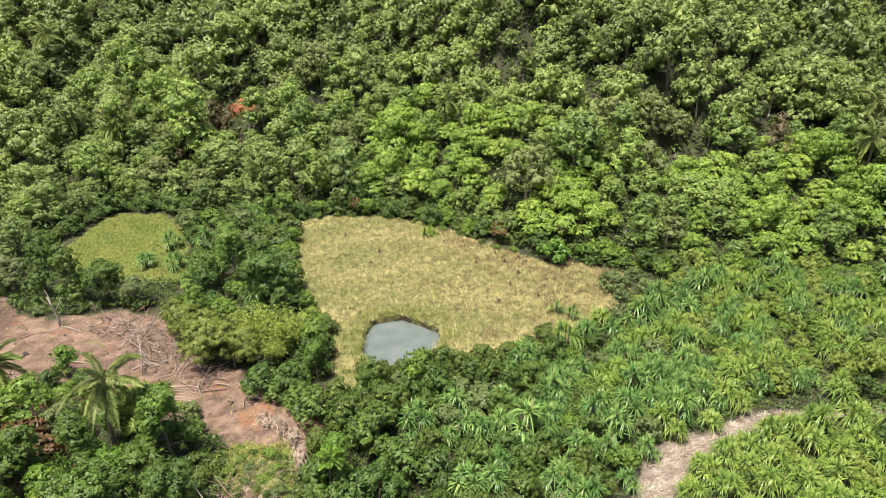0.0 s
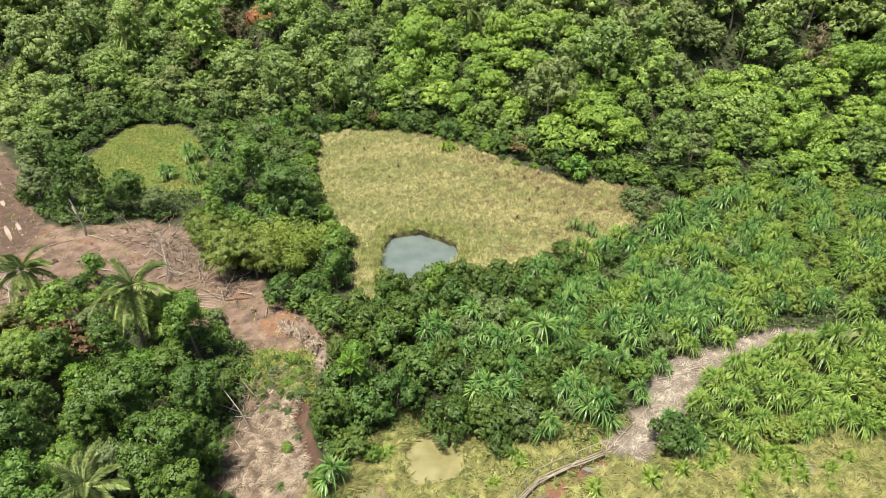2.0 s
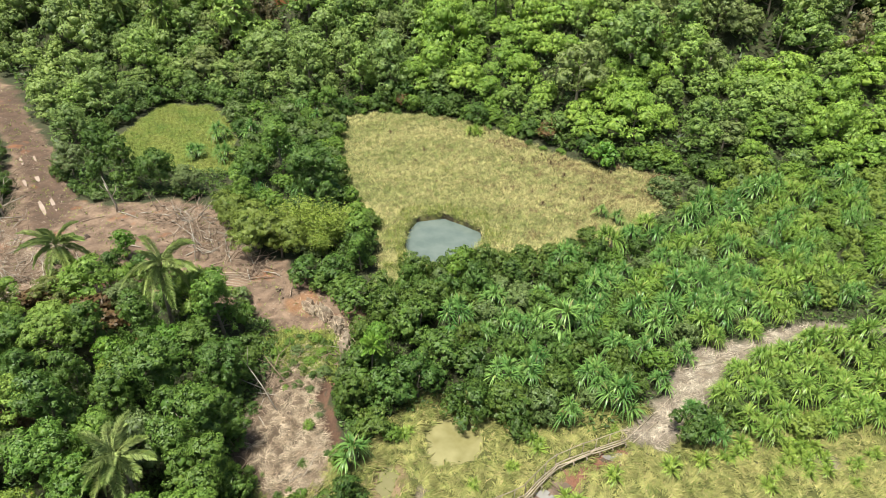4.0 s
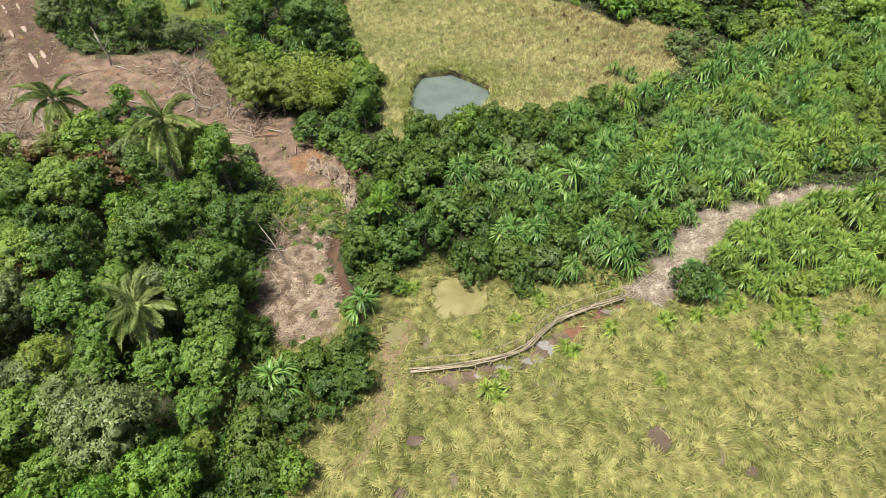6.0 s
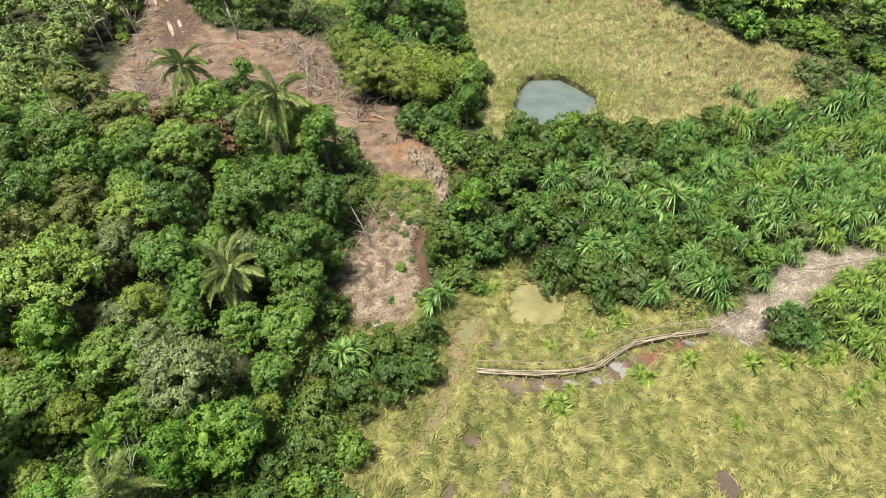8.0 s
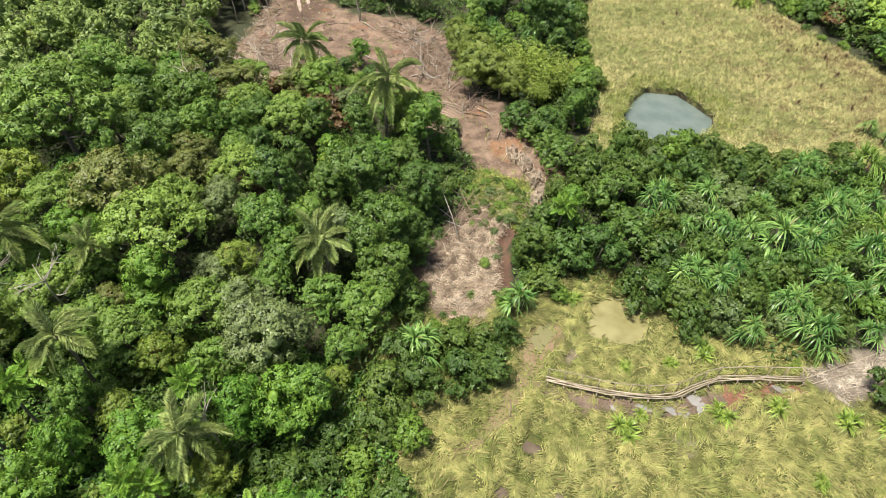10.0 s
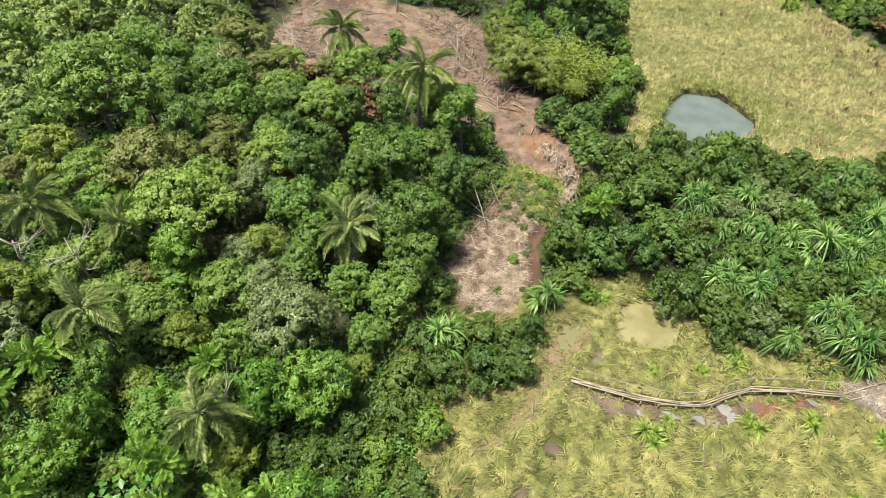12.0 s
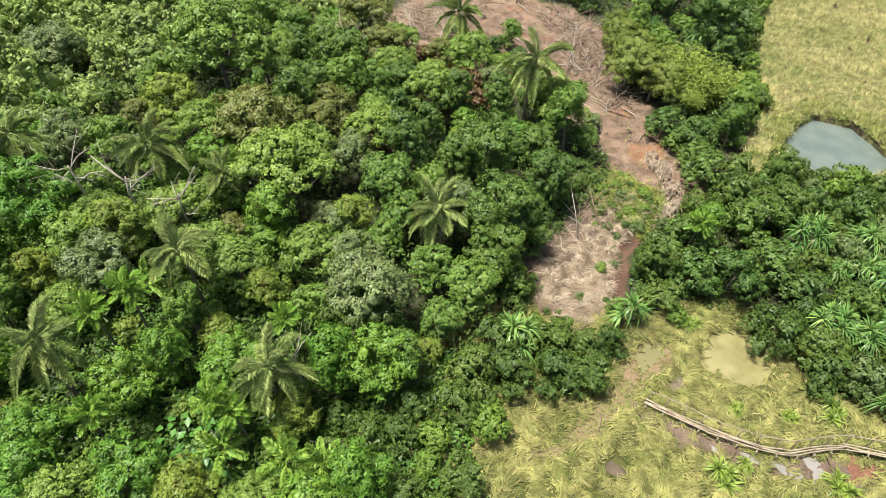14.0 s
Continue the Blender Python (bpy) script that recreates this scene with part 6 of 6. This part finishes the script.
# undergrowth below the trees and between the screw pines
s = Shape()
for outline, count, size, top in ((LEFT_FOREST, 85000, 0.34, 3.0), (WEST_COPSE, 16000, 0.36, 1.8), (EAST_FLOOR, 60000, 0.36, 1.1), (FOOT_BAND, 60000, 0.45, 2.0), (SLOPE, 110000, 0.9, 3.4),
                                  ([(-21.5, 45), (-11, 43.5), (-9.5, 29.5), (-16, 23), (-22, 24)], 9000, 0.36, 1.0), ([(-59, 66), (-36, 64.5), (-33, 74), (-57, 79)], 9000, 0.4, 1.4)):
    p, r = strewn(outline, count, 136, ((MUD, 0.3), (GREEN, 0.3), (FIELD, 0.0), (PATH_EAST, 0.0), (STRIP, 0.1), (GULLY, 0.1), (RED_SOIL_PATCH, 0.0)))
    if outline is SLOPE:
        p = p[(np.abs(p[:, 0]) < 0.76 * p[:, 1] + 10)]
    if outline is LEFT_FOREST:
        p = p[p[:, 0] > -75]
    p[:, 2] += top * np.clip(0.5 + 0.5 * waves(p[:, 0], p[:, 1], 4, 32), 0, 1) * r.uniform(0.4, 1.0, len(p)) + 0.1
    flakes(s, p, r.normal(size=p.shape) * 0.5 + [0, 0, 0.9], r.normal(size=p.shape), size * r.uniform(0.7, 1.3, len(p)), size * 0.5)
solid("undergrowth", s, LEAF_UNDER_SHADED, "low green undergrowth covering the forest floor", "undergrowth", kind="stuff")
# broad-leaved herbs that close the gaps of the low forest
s = Shape()
p, r = strewn(LOW_FOREST, 55000, 139)
p[:, 2] += 0.1 + 1.1 * np.clip(0.5 + 0.5 * waves(p[:, 0], p[:, 1], 2.5, 46), 0, 1) * r.uniform(0.3, 1.0, len(p))
leaves(s, p, r.normal(size=p.shape) * 0.4 + [0, 0, 0.9], r.normal(size=p.shape), 0.3 * r.uniform(0.7, 1.3, len(p)), 0.165, np.clip(0.5 + 0.5 * waves(p[:, 0], p[:, 1], 3.5, 47), 0, 1))
solid("forest_herbs", s, HERB_LEAF, "fresh green broad-leaved herbs between the low trees", "herbs", kind="stuff")
